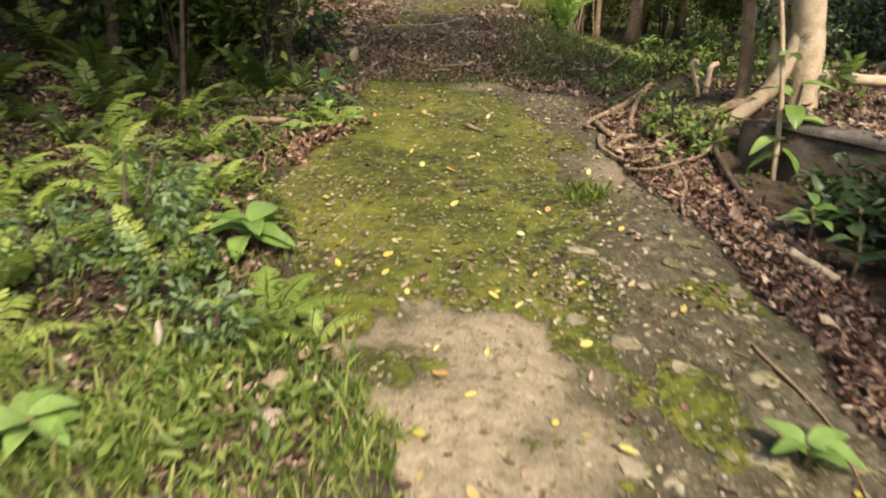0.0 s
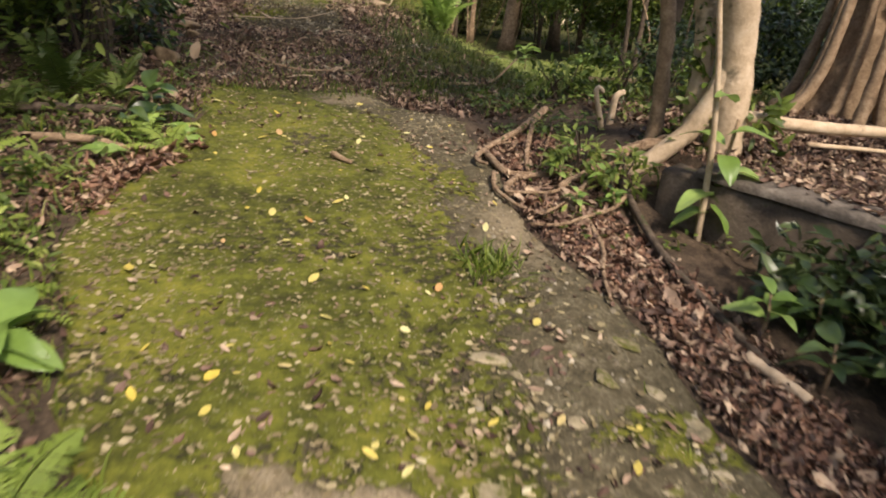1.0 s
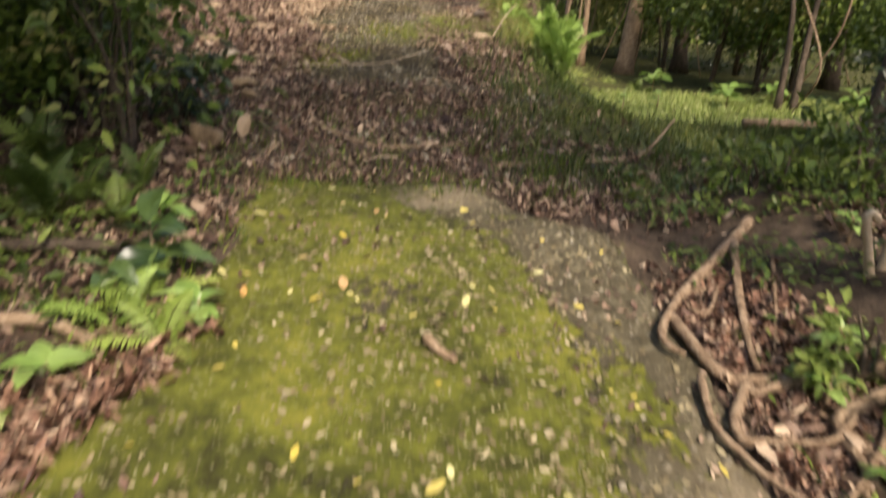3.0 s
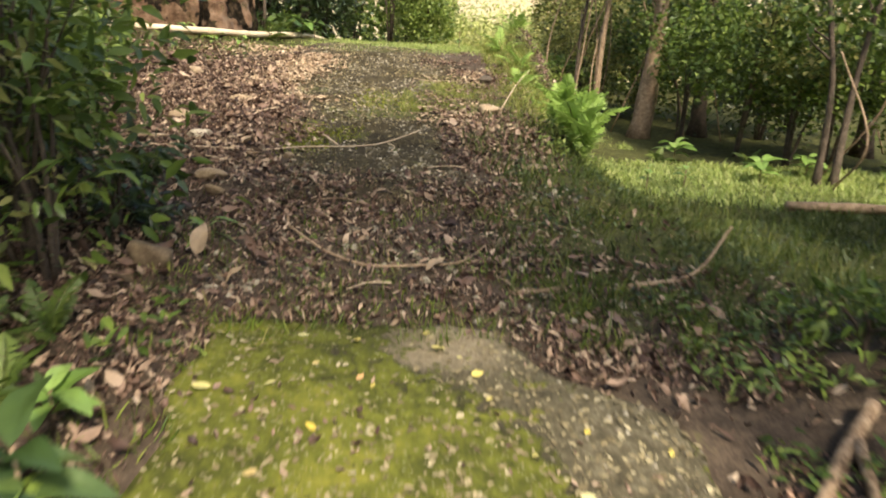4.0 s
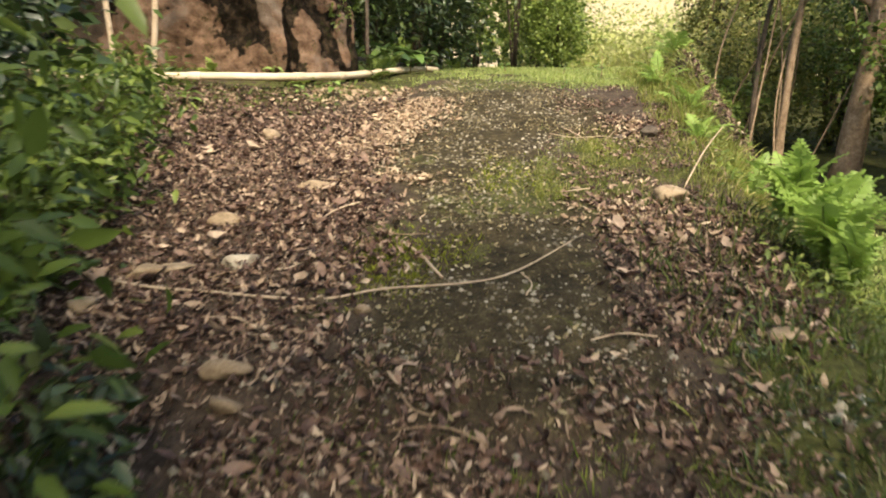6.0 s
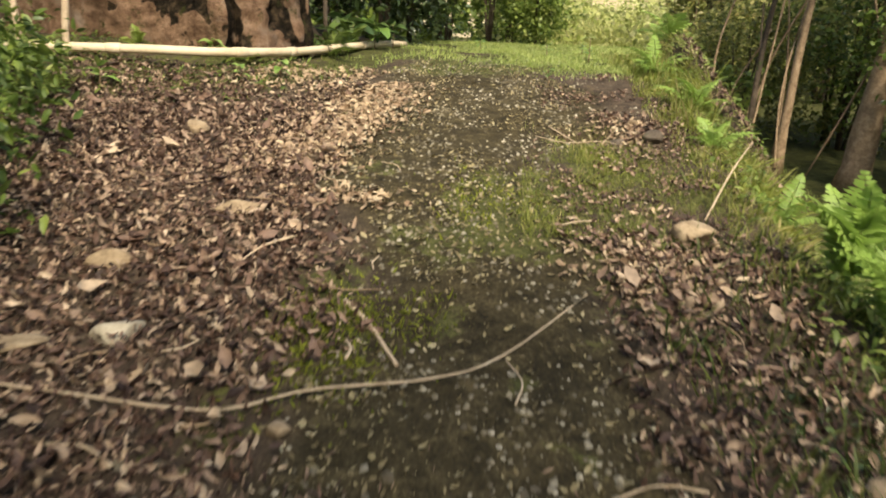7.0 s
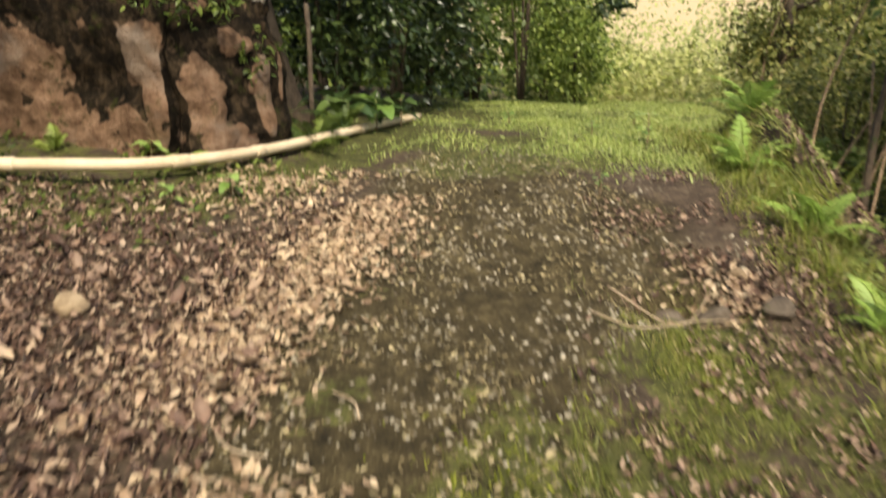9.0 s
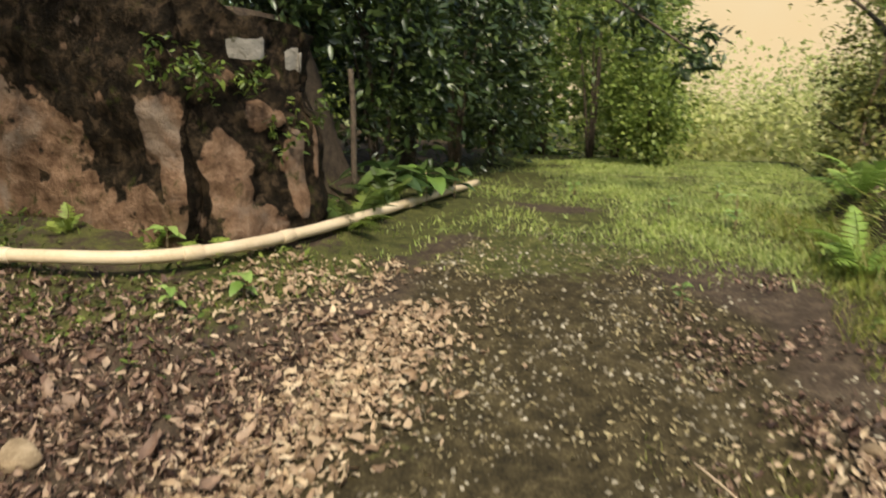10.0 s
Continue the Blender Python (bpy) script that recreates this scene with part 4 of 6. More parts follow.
part("prong", *tube(smooth_line([(.04, .02, -.05), (.05, .02, .08), (.06, .02, .2), (.11, .02, .23)], 12), np.linspace(.026, .018, 12), 8, .12, 5), BARK_PALE, stump)
stick([(1.72, 4.62), (1.68, 3.9), (1.68, 3.04)], .022, .02, BARK, "straight dark stick lying along the bank", 21, lift=.03)
stick([(1.63, 3.1), (1.75, 2.88)], .022, .02, BARK_PALE, "short bleached stick on brown leaves", 22, lift=.03)
stick([(1.18, 2.35), (1.27, 1.95), (1.22, 1.6)], .008, .005, BARK_TAN, "thin dry twig on the path's edge", 23)

sap = base_empty("sapling", 1.98, 4.16, at_ground(1.9, 4.1), "slender pale sapling with large oval leaves", "sapling")
part("stem", *tube(smooth_line([(0, 0, -.03), (-.03, .01, .4), (-.1, .0, .8), (-.22, .02, 1.35)], 16), np.linspace(.018, .012, 16), 7, .06, 9), BARK_PALE, sap)
part("stem", *tube(smooth_line([(.06, .03, -.03), (.05, .02, .3), (.07, .02, .62)], 10), np.linspace(.014, .01, 10), 7, .06, 10), BARK_TAN, sap)
for i, (a, z, s, tilt) in enumerate([(200, .26, .25, 25), (-20, .36, .3, 15), (170, .16, .2, 30), (-60, .2, .18, 50), (120, .5, .25, 5), (-30, .55, .22, 0), (210, .7, .2, -5), (20, .3, .26, 40), (-100, .45, .2, 30)]):
    lf = new("leaf", BIG_LEAVES[i % 3])
    lf.parent = sap
    lf.matrix_basis = pose(.02, 0, z, 0, tilt - 10, a) @ Matrix.Diagonal((s, s, s, 1))

# ---- ferns and plants by the path ----
G, B = "bright green fern among brown leaves beside the path", "broad-leaved green plant beside the mossy path"
for i, (x, y, s, n, c) in enumerate([(-1.45, 2.95, .62, 8, "green"), (-1.75, 2.6, .6, 8, "green"), (-1.15, 2.75, .5, 8, "green"), (-2.2, 2.5, .6, 8, "green"), (-2.3, 3.6, .6, 8, "green"), (-1.6, 3.5, .6, 8, "green"), (-1.5, 4.4, .5, 7, "green"), (-2.0, 4.3, .5, 7, "green"), (-1.3, 3.35, .6, 7, "green"), (-1.95, 3.2, .55, 7, "green"),
                                     (-.6, 2.42, .42, 6, "green"), (-.42, 2.3, .3, 4, "green"), (-.95, 3.35, .4, 5, "green"), (-1.55, 2.2, .5, 6, "green"),
                                     (-2.35, 4.9, .6, 6, "green"), (-1.9, 5.3, .5, 6, "green"), (-1.2, 3.75, .35, 5, "green"), (-1.65, 3.9, .45, 6, "dark")]):
    fern(x, y, s * .82, n, c, G, 400 + i, steep=(0, 48))
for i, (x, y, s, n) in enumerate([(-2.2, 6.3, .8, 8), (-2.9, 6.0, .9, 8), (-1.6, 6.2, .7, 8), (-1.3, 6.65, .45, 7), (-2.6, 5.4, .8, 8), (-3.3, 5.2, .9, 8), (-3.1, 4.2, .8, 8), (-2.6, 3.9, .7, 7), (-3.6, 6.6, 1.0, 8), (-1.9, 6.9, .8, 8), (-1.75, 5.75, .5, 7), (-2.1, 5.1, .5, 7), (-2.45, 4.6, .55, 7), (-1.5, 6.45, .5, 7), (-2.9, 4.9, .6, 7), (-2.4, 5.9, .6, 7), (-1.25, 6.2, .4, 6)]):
    fern(x, y, s * .66, n, "dark", "green fern tinted dark for the shade of the wood", 440 + i, steep=(20, 65), group="ferns in the wood")
fern(-.85, 5.42, .36, 6, "green", G, 470)
fern(-.72, 5.15, .3, 5, "green", G, 471)
fern(-.95, 5.3, .3, 5, "pale", G, 472)
leafy_plant(-.85, 3.08, .25, 11, "hosta-like plant with large pale green leaves", 480, .12)
leafy_plant(-.92, 5.65, .24, 7, B, 481, .25, "dark")
leafy_plant(-1.0, 5.45, .2, 6, B, 482, .18, "dark")
leafy_plant(-.66, 5.35, .16, 5, B, 483, .06)
leafy_plant(-1.15, 1.75, .19, 9, B, 484, .12)
leafy_plant(1.1, 1.72, .15, 6, "young plant with pale green pointed leaves", 485, .08)
leafy_plant(-.95, 7.65, .2, 6, B, 486, .1, "blade")
leafy_plant(-1.02, 6.05, .2, 7, B, 487, .14)
leafy_plant(-1.0, 4.9, .18, 5, B, 488, .08)
for i, (x, y) in enumerate([(1.45, 4.85), (1.62, 4.62), (1.75, 4.75), (1.58, 5.05), (1.95, 5.7), (1.6, 4.4), (1.42, 4.45)]):
    leafy_plant(x, y, .09, 7, "small green weed growing among roots", 490 + i, .12)
for i, (x, y, s) in enumerate([(1.78, 3.25, .18), (1.85, 2.95, .16), (2.0, 3.25, .18), (2.1, 2.85, .2), (1.95, 2.4, .2), (2.25, 3.1, .18), (2.1, 3.5, .16), (2.2, 3.3, .16)]):
    leafy_plant(x, y, s, 7, "glossy green plant under the low wall", 500 + i, .2, "broad" if i == 0 else "dark")
for i, (x, y, h) in enumerate([(2.2, 3.45, .35), (2.35, 3.0, .5), (2.2, 2.4, .5), (1.95, 1.9, .4), (2.7, 2.4, .6)]):
    shrub(x, y, .35, .35, h, 420, .1, LEAF_DARK, "dark leafy creeper against the low block wall", 510 + i, 4, shape=LIVE_LEAF, clumps=26)
for i, (x, y) in enumerate([(1.55, 4.9), (1.7, 4.55)]):
    shrub(x, y, .16, .16, .3, 150, .07, LEAF_LIGHT, "small bushy green weed among the roots", 516 + i, 3, shape=LIVE_LEAF, clumps=14)

for i, (x, y, rx, h, n) in enumerate([(2.35, 6.3, .34, .45, 520), (2.85, 6.2, .4, .6, 620), (1.9, 6.45, .24, .28, 260), (3.0, 6.9, .4, .6, 560)]):
    shrub(x, y, rx, rx, h, n, .07, LEAF_DARK if i % 2 else LEAF_MID, "low dark leafy shrub at the terrace's edge", 518 + 2 * i, 4, shape=LIVE_LEAF, clumps=26, group="shrubs on the terrace")

for i, (x, y, rx, h, n) in enumerate([(-1.3, 2.95, .3, .5, 520), (-1.6, 2.7, .26, .42, 380), (-1.05, 2.62, .2, .26, 240), (-.78, 2.32, .16, .2, 170)]):
    shrub(x, y, rx, rx, h, n, .055, LEAF_BLUE, "bushy blue-green weed among the ferns", 550 + 3 * i, 4, shape=LIVE_LEAF, clumps=24, group="bushy weeds by the path")

# big pale fern by the road's shoulder, and weeds
for i, (x, y, s, n, yw) in enumerate([(1.45, 9.8, .54, 15, None), (1.55, 10.05, .6, 14, None), (1.42, 10.3, .56, 14, None), (1.47, 9.55, .42, 12, None)]):
    fern(x, y, s, n, "pale", "tall pale green fern on the road's shoulder", 520 + i, steep=(48, 88), lift=.06)
for i, (x, y, s, n) in enumerate([(1.35, 14.7, .45, 9), (1.45, 13.4, .38, 8), (1.7, 16.0, .5, 9), (1.3, 12.2, .3, 7), (1.5, 11.3, .35, 8)]):
    fern(x, y, s, n, "pale", "green fern on the grassy bank", 530 + i, steep=(15, 60))
for i, (x, y, s) in enumerate([(3.45, 12.9, .3), (3.0, 11.3, .12), (4.0, 11.7, .3), (4.75, 12.1, .25), (5.6, 11.6, .25), (2.5, 11.0, .1)]):
    leafy_plant(x, y, s, 9, "pale leafy weed standing in the bright grass", 540 + i, .25)
for i, (x, y, s) in enumerate([(.8, 15.8, .1), (.35, 16.4, .09), (-.5, 17.3, .12), (.9, 17.6, .12), (.25, 13.9, .07), (-2.1, 13.5, .14), (-2.35, 13.2, .1), (-3.3, 12.7, .16), (-2.9, 14.0, .16)]):
    leafy_plant(x, y, s, 6, "small weed sprouting from the grass", 550 + i, .15)

stalk = base_empty("weed_stalk", .8, 15.8, at_ground(.8, 15.8), "slim weed with one flat pale leaf on a stalk", "plant")
part("stem", *tube(smooth_line([(0, 0, -.02), (.01, 0, .12), (0, .01, .27)], 8), np.linspace(.006, .004, 8), 5, .05, 3), BARK_TAN, stalk)
for k in range(2):
    lf = new("leaf", BIG_LEAVES[k])
    lf.parent = stalk
    lf.matrix_basis = pose(0, .01, .27, 0, 8, 180 * k + 5) @ Matrix.Diagonal((.12, .14, .05, 1))

# tree added out of view so that its crown shades the bank
tree(3.3, .3, 4.2, .07, (-.2, .2), (1.05, 1.1, .7), 1500, .13, LEAF_MID, BARK, "unseen slender tree added to shade the bank below the low wall", 596, .7, 5)

# ---- shrubs on the near side of the wood, passed closely ----
LB = "leafy green shrub overhanging the path's edge"
for i, (x, y, rx, h, n, lf, m) in enumerate([(-1.75, 7.35, .75, 1.75, 1500, .11, LEAF_MID), (-1.45, 7.75, .3, .5, 320, .1, LEAF_DARK), (-1.55, 7.2, .45, 1.3, 240, .1, LEAF_OLIVE), (-2.3, 8.3, .6, 1.15, 1500, .1, LEAF_MID),
                                             (-2.55, 9.1, .6, .9, 1500, .09, LEAF_MID), (-2.75, 9.9, .55, .85, 1400, .09, LEAF_MID), (-3.2, 11.0, .6, .8, 1400, .09, LEAF_MID), (-3.9, 12.2, .6, .6, 1200, .09, LEAF_LIGHT)]):
    shrub(x, y, rx, rx, h, n, lf, m, LB, 600 + i, 6, shape=LIVE_LEAF, clumps=34, low=.1 if h > 1 else 0, loose=.22)

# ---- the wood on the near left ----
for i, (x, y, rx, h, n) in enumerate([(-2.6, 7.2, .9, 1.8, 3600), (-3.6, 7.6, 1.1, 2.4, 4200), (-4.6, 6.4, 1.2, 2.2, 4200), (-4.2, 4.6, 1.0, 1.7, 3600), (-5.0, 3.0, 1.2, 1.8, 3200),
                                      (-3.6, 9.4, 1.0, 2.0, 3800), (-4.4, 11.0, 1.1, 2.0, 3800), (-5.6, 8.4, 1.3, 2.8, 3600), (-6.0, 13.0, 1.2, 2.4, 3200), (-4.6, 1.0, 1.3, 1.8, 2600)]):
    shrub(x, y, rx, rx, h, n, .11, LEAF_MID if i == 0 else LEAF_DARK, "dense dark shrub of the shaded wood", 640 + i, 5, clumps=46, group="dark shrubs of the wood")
# leaning tree at (-2.7, 2.5) is added out of view to shade the wood
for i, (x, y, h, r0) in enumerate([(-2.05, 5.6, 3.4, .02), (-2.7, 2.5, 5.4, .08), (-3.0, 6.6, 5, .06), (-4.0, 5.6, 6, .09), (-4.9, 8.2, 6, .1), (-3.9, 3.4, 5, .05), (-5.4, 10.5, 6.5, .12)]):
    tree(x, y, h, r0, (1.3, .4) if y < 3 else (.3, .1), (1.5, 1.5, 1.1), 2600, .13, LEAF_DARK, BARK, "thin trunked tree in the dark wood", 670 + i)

# ---- pale saplings, pipe and post by the wall ----
for i, (x, ln) in enumerate([(-4.43, -.02), (-3.99, .26)]):
    root = base_empty("sapling", x, 13.45, at_ground(x, 13.45, -.02), "bare pale sapling trunk rising before the stone wall", "sapling")
    part("trunk", *tube(smooth_line([(0, 0, 0), (.01, 0, .2), (ln * .4, .03, .9), (ln, .05, 2.4)], 18), .03 + .05 * np.exp(-np.linspace(0, 1, 18) * 18), 9, .06, 30 + i), BARK_PALE, root)
    for k in range(3):
        a = 2.1 * k + i
        part("root", *tube(smooth_line([(0, 0, .06), (.09 * math.cos(a), .07 * math.sin(a), .03), (.2 * math.cos(a), .15 * math.sin(a), -.02)], 6), np.linspace(.022, .01, 6), 6, .05, k), BARK_PALE, root)
    ob = new("crown", crown_mesh("crown", (ln, .05, 2.9), (.8, .8, .6), 900, .1, LEAF_MID, 700 + i, 26))
    ob.parent = root


def build_pipe():
    line = [(-6.4, 13.5), (-5.2, 13.3), (-4.2, 13.27), (-3.3, 13.33), (-2.72, 13.5), (-2.4, 13.88), (-2.2, 14.5), (-1.95, 15.4), (-1.72, 16.6), (-1.6, 17.9)]
    z = [1.18, 1.17, 1.18, 1.18, 1.16, 1.13, 1.08, 1.04, .97, .84]
    root = base_empty("water_pipe", 0, 0, 0, "cream plastic water pipe laid along the foot of the wall", "pipe")
    pts = smooth_line([(x, y, max(k, at_ground(x, y, .03))) for (x, y), k in zip(line, z)], 66)
    cuts = [0, 20, 33, 42, 54, 65]
    for i in range(5):
        seg = pts[cuts[i]:cuts[i + 1] + 1]
        length_ = part("pipe_length", *tube(seg, [.04] * len(seg), 14, .012, i), PVC, root)
        if i:
            d = pts[cuts[i] + 1] - pts[cuts[i] - 1]
            d /= np.linalg.norm(d)
            part("coupling", *tube([pts[cuts[i]] - d * .06, pts[cuts[i]] - d * .055, pts[cuts[i]] + d * .055, pts[cuts[i]] + d * .06], [.042, .046, .046, .042], 14, .005, i), PVC, length_)


build_pipe()
post = base_empty("post", -2.2, 15.6, at_ground(-2.2, 15.6, -.1), "weathered grey wooden post before the hedge", "post")
part("shaft", *tube([(0, 0, 0), (0, 0, .5), (.01, 0, 1.0), (0, 0, 1.24), (0, 0, 1.26)], [.026, .025, .025, .024, .018], 8, .06, 4), BARK, post)
for i, (x, y, s, n) in enumerate([(-2.55, 13.95, .32, 7), (-2.95, 13.95, .2, 5), (-3.6, 13.95, .25, 6), (-2.05, 15.0, .45, 8), (-1.95, 15.7, .5, 8), (-2.1, 15.35, .5, 7)]):
    fern(x, y, s, n, "green" if i < 3 else "dark", "green fern at the foot of the stone wall", 710 + i, steep=(10, 60), group="ferns by the wall")
for i, (x, y, z, s, c) in enumerate([(-2.58, 14.1, 2.15, .16, 90), (-2.72, 14.0, 2.25, .18, 90), (-2.38, 14.35, 2.12, .13, 70), (-2.24, 14.55, 1.75, .14, 60), (-2.2, 14.75, 1.9, .16, 80)]):
    root = base_empty("wall_weed", x, y, z, "leafy weed rooted in a wall joint", "plant", "weeds on the wall")
    part("stem", *tube([(.02, .08, -.04), (0, 0, 0), (0, -.05, .05)], [.006, .005, .003], 5, .05, i), BARK, root)
    ob = new("foliage", crown_mesh("foliage", (0, -.04, 0), (s, s * .5, s), c, .06, LEAF_MID, 730 + i, 12, LIVE_LEAF))
    ob.parent = root
for i, (x, y, s) in enumerate([(-1.95, 15.9, .4), (-1.75, 16.2, .35), (-2.1, 16.0, .45), (-1.6, 16.7, .3), (-1.85, 16.5, .4)]):
    leafy_plant(x, y, s, 8, "broad-leaved plant before the dark hedge", 740 + i, .3, "dark" if i != 1 else "broad")

# ---- hedge and trees beyond ----
def beyond(x, y, r, h):
    """Place and size in the far half of the clearing, which stretches away downhill."""
    y1 = 17 + (y - 17) * 1.5 if y > 17 else y
    k = (y1 - 10.1) / (y - 10.1)
    return -.16 + (x + .16) * k, y1, r * k, h * k


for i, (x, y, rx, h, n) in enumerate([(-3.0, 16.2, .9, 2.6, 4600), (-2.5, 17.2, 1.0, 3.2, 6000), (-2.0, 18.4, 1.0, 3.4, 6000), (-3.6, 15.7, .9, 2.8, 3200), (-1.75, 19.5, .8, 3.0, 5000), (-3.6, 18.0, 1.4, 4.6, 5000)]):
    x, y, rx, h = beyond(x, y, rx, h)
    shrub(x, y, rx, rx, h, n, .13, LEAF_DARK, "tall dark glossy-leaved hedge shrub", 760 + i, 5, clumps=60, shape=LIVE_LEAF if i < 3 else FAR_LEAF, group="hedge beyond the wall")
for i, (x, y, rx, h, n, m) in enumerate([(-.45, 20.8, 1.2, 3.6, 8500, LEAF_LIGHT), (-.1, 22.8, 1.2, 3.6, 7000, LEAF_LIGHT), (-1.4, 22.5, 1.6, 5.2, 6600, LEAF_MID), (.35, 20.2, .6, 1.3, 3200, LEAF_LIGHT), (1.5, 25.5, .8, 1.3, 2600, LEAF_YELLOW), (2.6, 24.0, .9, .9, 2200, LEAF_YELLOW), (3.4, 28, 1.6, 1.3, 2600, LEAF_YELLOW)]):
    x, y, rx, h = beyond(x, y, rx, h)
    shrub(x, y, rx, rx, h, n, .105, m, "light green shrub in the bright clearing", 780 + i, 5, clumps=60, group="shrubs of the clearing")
for i, (x, y, rx, h, n, m) in enumerate([(3.6, 19.5, .9, 2.8, 4200, LEAF_OLIVE), (4.3, 17.5, 1.0, 2.4, 3600, LEAF_OLIVE), (3.1, 18.4, .6, 1.2, 1500, LEAF_OLIVE), (2.95, 19.7, .5, 2.2, 2200, LEAF_OLIVE), (3.15, 20.8, .6, 3.2, 3000, LEAF_OLIVE), (2.65, 18.7, .35, 1.3, 1200, LEAF_OLIVE), (5.2, 20.5, 1.5, 4.4, 5000, LEAF_OLIVE), (2.5, 16.6, .5, .8, 900, LEAF_LIGHT)]):
    x, y, rx, h = beyond(x, y, rx, h)
    shrub(x, y, rx, rx, h, n, .11, m, "olive scrub at the clearing's edge", 800 + i, 6, clumps=50, group="scrub of the clearing")
tree(3.55, 20.9, 4.6, .17, (-.2, .2), (1.4, 1.4, 1.1), 1300, .12, LEAF_OLIVE, BARK, "gnarled dark tree with twisting bare limbs", 820, .8, 9, vines=4, first=.25)
for i, (x, y, h, r0, m) in enumerate([(3.65, 15.05, 5.0, .14, LEAF_MID), (3.03, 15.55, 5.0, .055, LEAF_MID), (2.78, 15.9, 4.5, .04, LEAF_MID), (4.62, 11.62, 3.4, .04, LEAF_MID), (4.8, 11.6, 3.6, .045, LEAF_MID), (4.7, 15.4, 5.5, .12, LEAF_MID), (6.6, 14.0, 6, .12, LEAF_MID),
                                      (3.58, 8.21, 4.0, .07, LEAF_MID), (5.4, 7.4, 4.2, .09, LEAF_MID)]):
    tree(x, y, h, r0, (.25 if i != 3 else -.35, .3), (1.1, 1.2, 1.2) if r0 > .055 else (.6, .6, .7), 700 if y < 10 else 900 if x < 3.5 and r0 > .055 else 2000 if r0 > .055 else 320, .12, m, BARK_TAN if i in (0, 1) else BARK, "vine-hung tree at the edge of the lawn", 830 + i, .6, 7 if i else 10, vines=4 if i < 3 else 1, first=.4)
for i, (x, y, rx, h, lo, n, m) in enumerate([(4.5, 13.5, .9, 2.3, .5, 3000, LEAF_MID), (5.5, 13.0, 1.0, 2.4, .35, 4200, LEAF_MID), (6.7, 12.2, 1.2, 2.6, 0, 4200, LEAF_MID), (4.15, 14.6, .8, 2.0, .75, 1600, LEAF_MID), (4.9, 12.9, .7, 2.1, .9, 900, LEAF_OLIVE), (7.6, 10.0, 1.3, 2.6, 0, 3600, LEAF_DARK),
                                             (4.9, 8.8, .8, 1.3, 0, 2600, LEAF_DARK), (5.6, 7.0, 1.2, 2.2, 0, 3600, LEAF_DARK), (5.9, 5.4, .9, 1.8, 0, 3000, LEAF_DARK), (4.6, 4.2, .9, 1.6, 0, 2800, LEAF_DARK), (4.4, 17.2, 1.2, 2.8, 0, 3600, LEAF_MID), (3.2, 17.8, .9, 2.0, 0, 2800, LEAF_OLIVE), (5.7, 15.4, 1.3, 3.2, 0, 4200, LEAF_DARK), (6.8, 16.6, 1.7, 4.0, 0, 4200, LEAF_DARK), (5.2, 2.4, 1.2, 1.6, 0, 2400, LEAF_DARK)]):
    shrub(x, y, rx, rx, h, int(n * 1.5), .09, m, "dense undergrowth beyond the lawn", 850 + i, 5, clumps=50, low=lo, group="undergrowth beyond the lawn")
for i, (x, y, s_) in enumerate([(3.2, 12.7, .3), (4.3, 12.6, .3), (5.1, 12.3, .35), (5.9, 12.0, .35)]):
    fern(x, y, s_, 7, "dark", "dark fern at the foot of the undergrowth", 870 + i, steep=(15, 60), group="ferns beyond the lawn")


over = base_empty("tree", -2.7, 18.9, at_ground(-2.7, 18.9, -.05), "dark tree with a leafy limb hanging over the clearing", "tree", "trees round the path")
part("trunk", *tube(smooth_line([(0, 0, 0), (.05, 0, 1.5), (.2, -.1, 3.0), (.3, -.1, 4.6)], 16), np.linspace(.11, .05, 16), 9, .06, 81), BARK, over)
part("limb", *tube(smooth_line([(.2, -.1, 2.9), (1.2, -.6, 2.7), (2.3, -1.1, 2.1), (3.3, -1.4, 1.45)], 18), np.linspace(.045, .008, 18), 7, .08, 82), BARK, over)
for k, (c, r_, n_) in enumerate([((3.1, -1.35, 1.5), (.5, .4, .28), 300), ((2.5, -1.2, 1.95), (.5, .4, .3), 240), ((.3, -.1, 4.6), (1.3, 1.2, .9), 1800)]):
    ob = new("foliage" if k < 2 else "crown", crown_mesh("foliage", c, r_, n_, .12, LEAF_DARK, 83 + k, 18, LIVE_LEAF))
    ob.parent = over


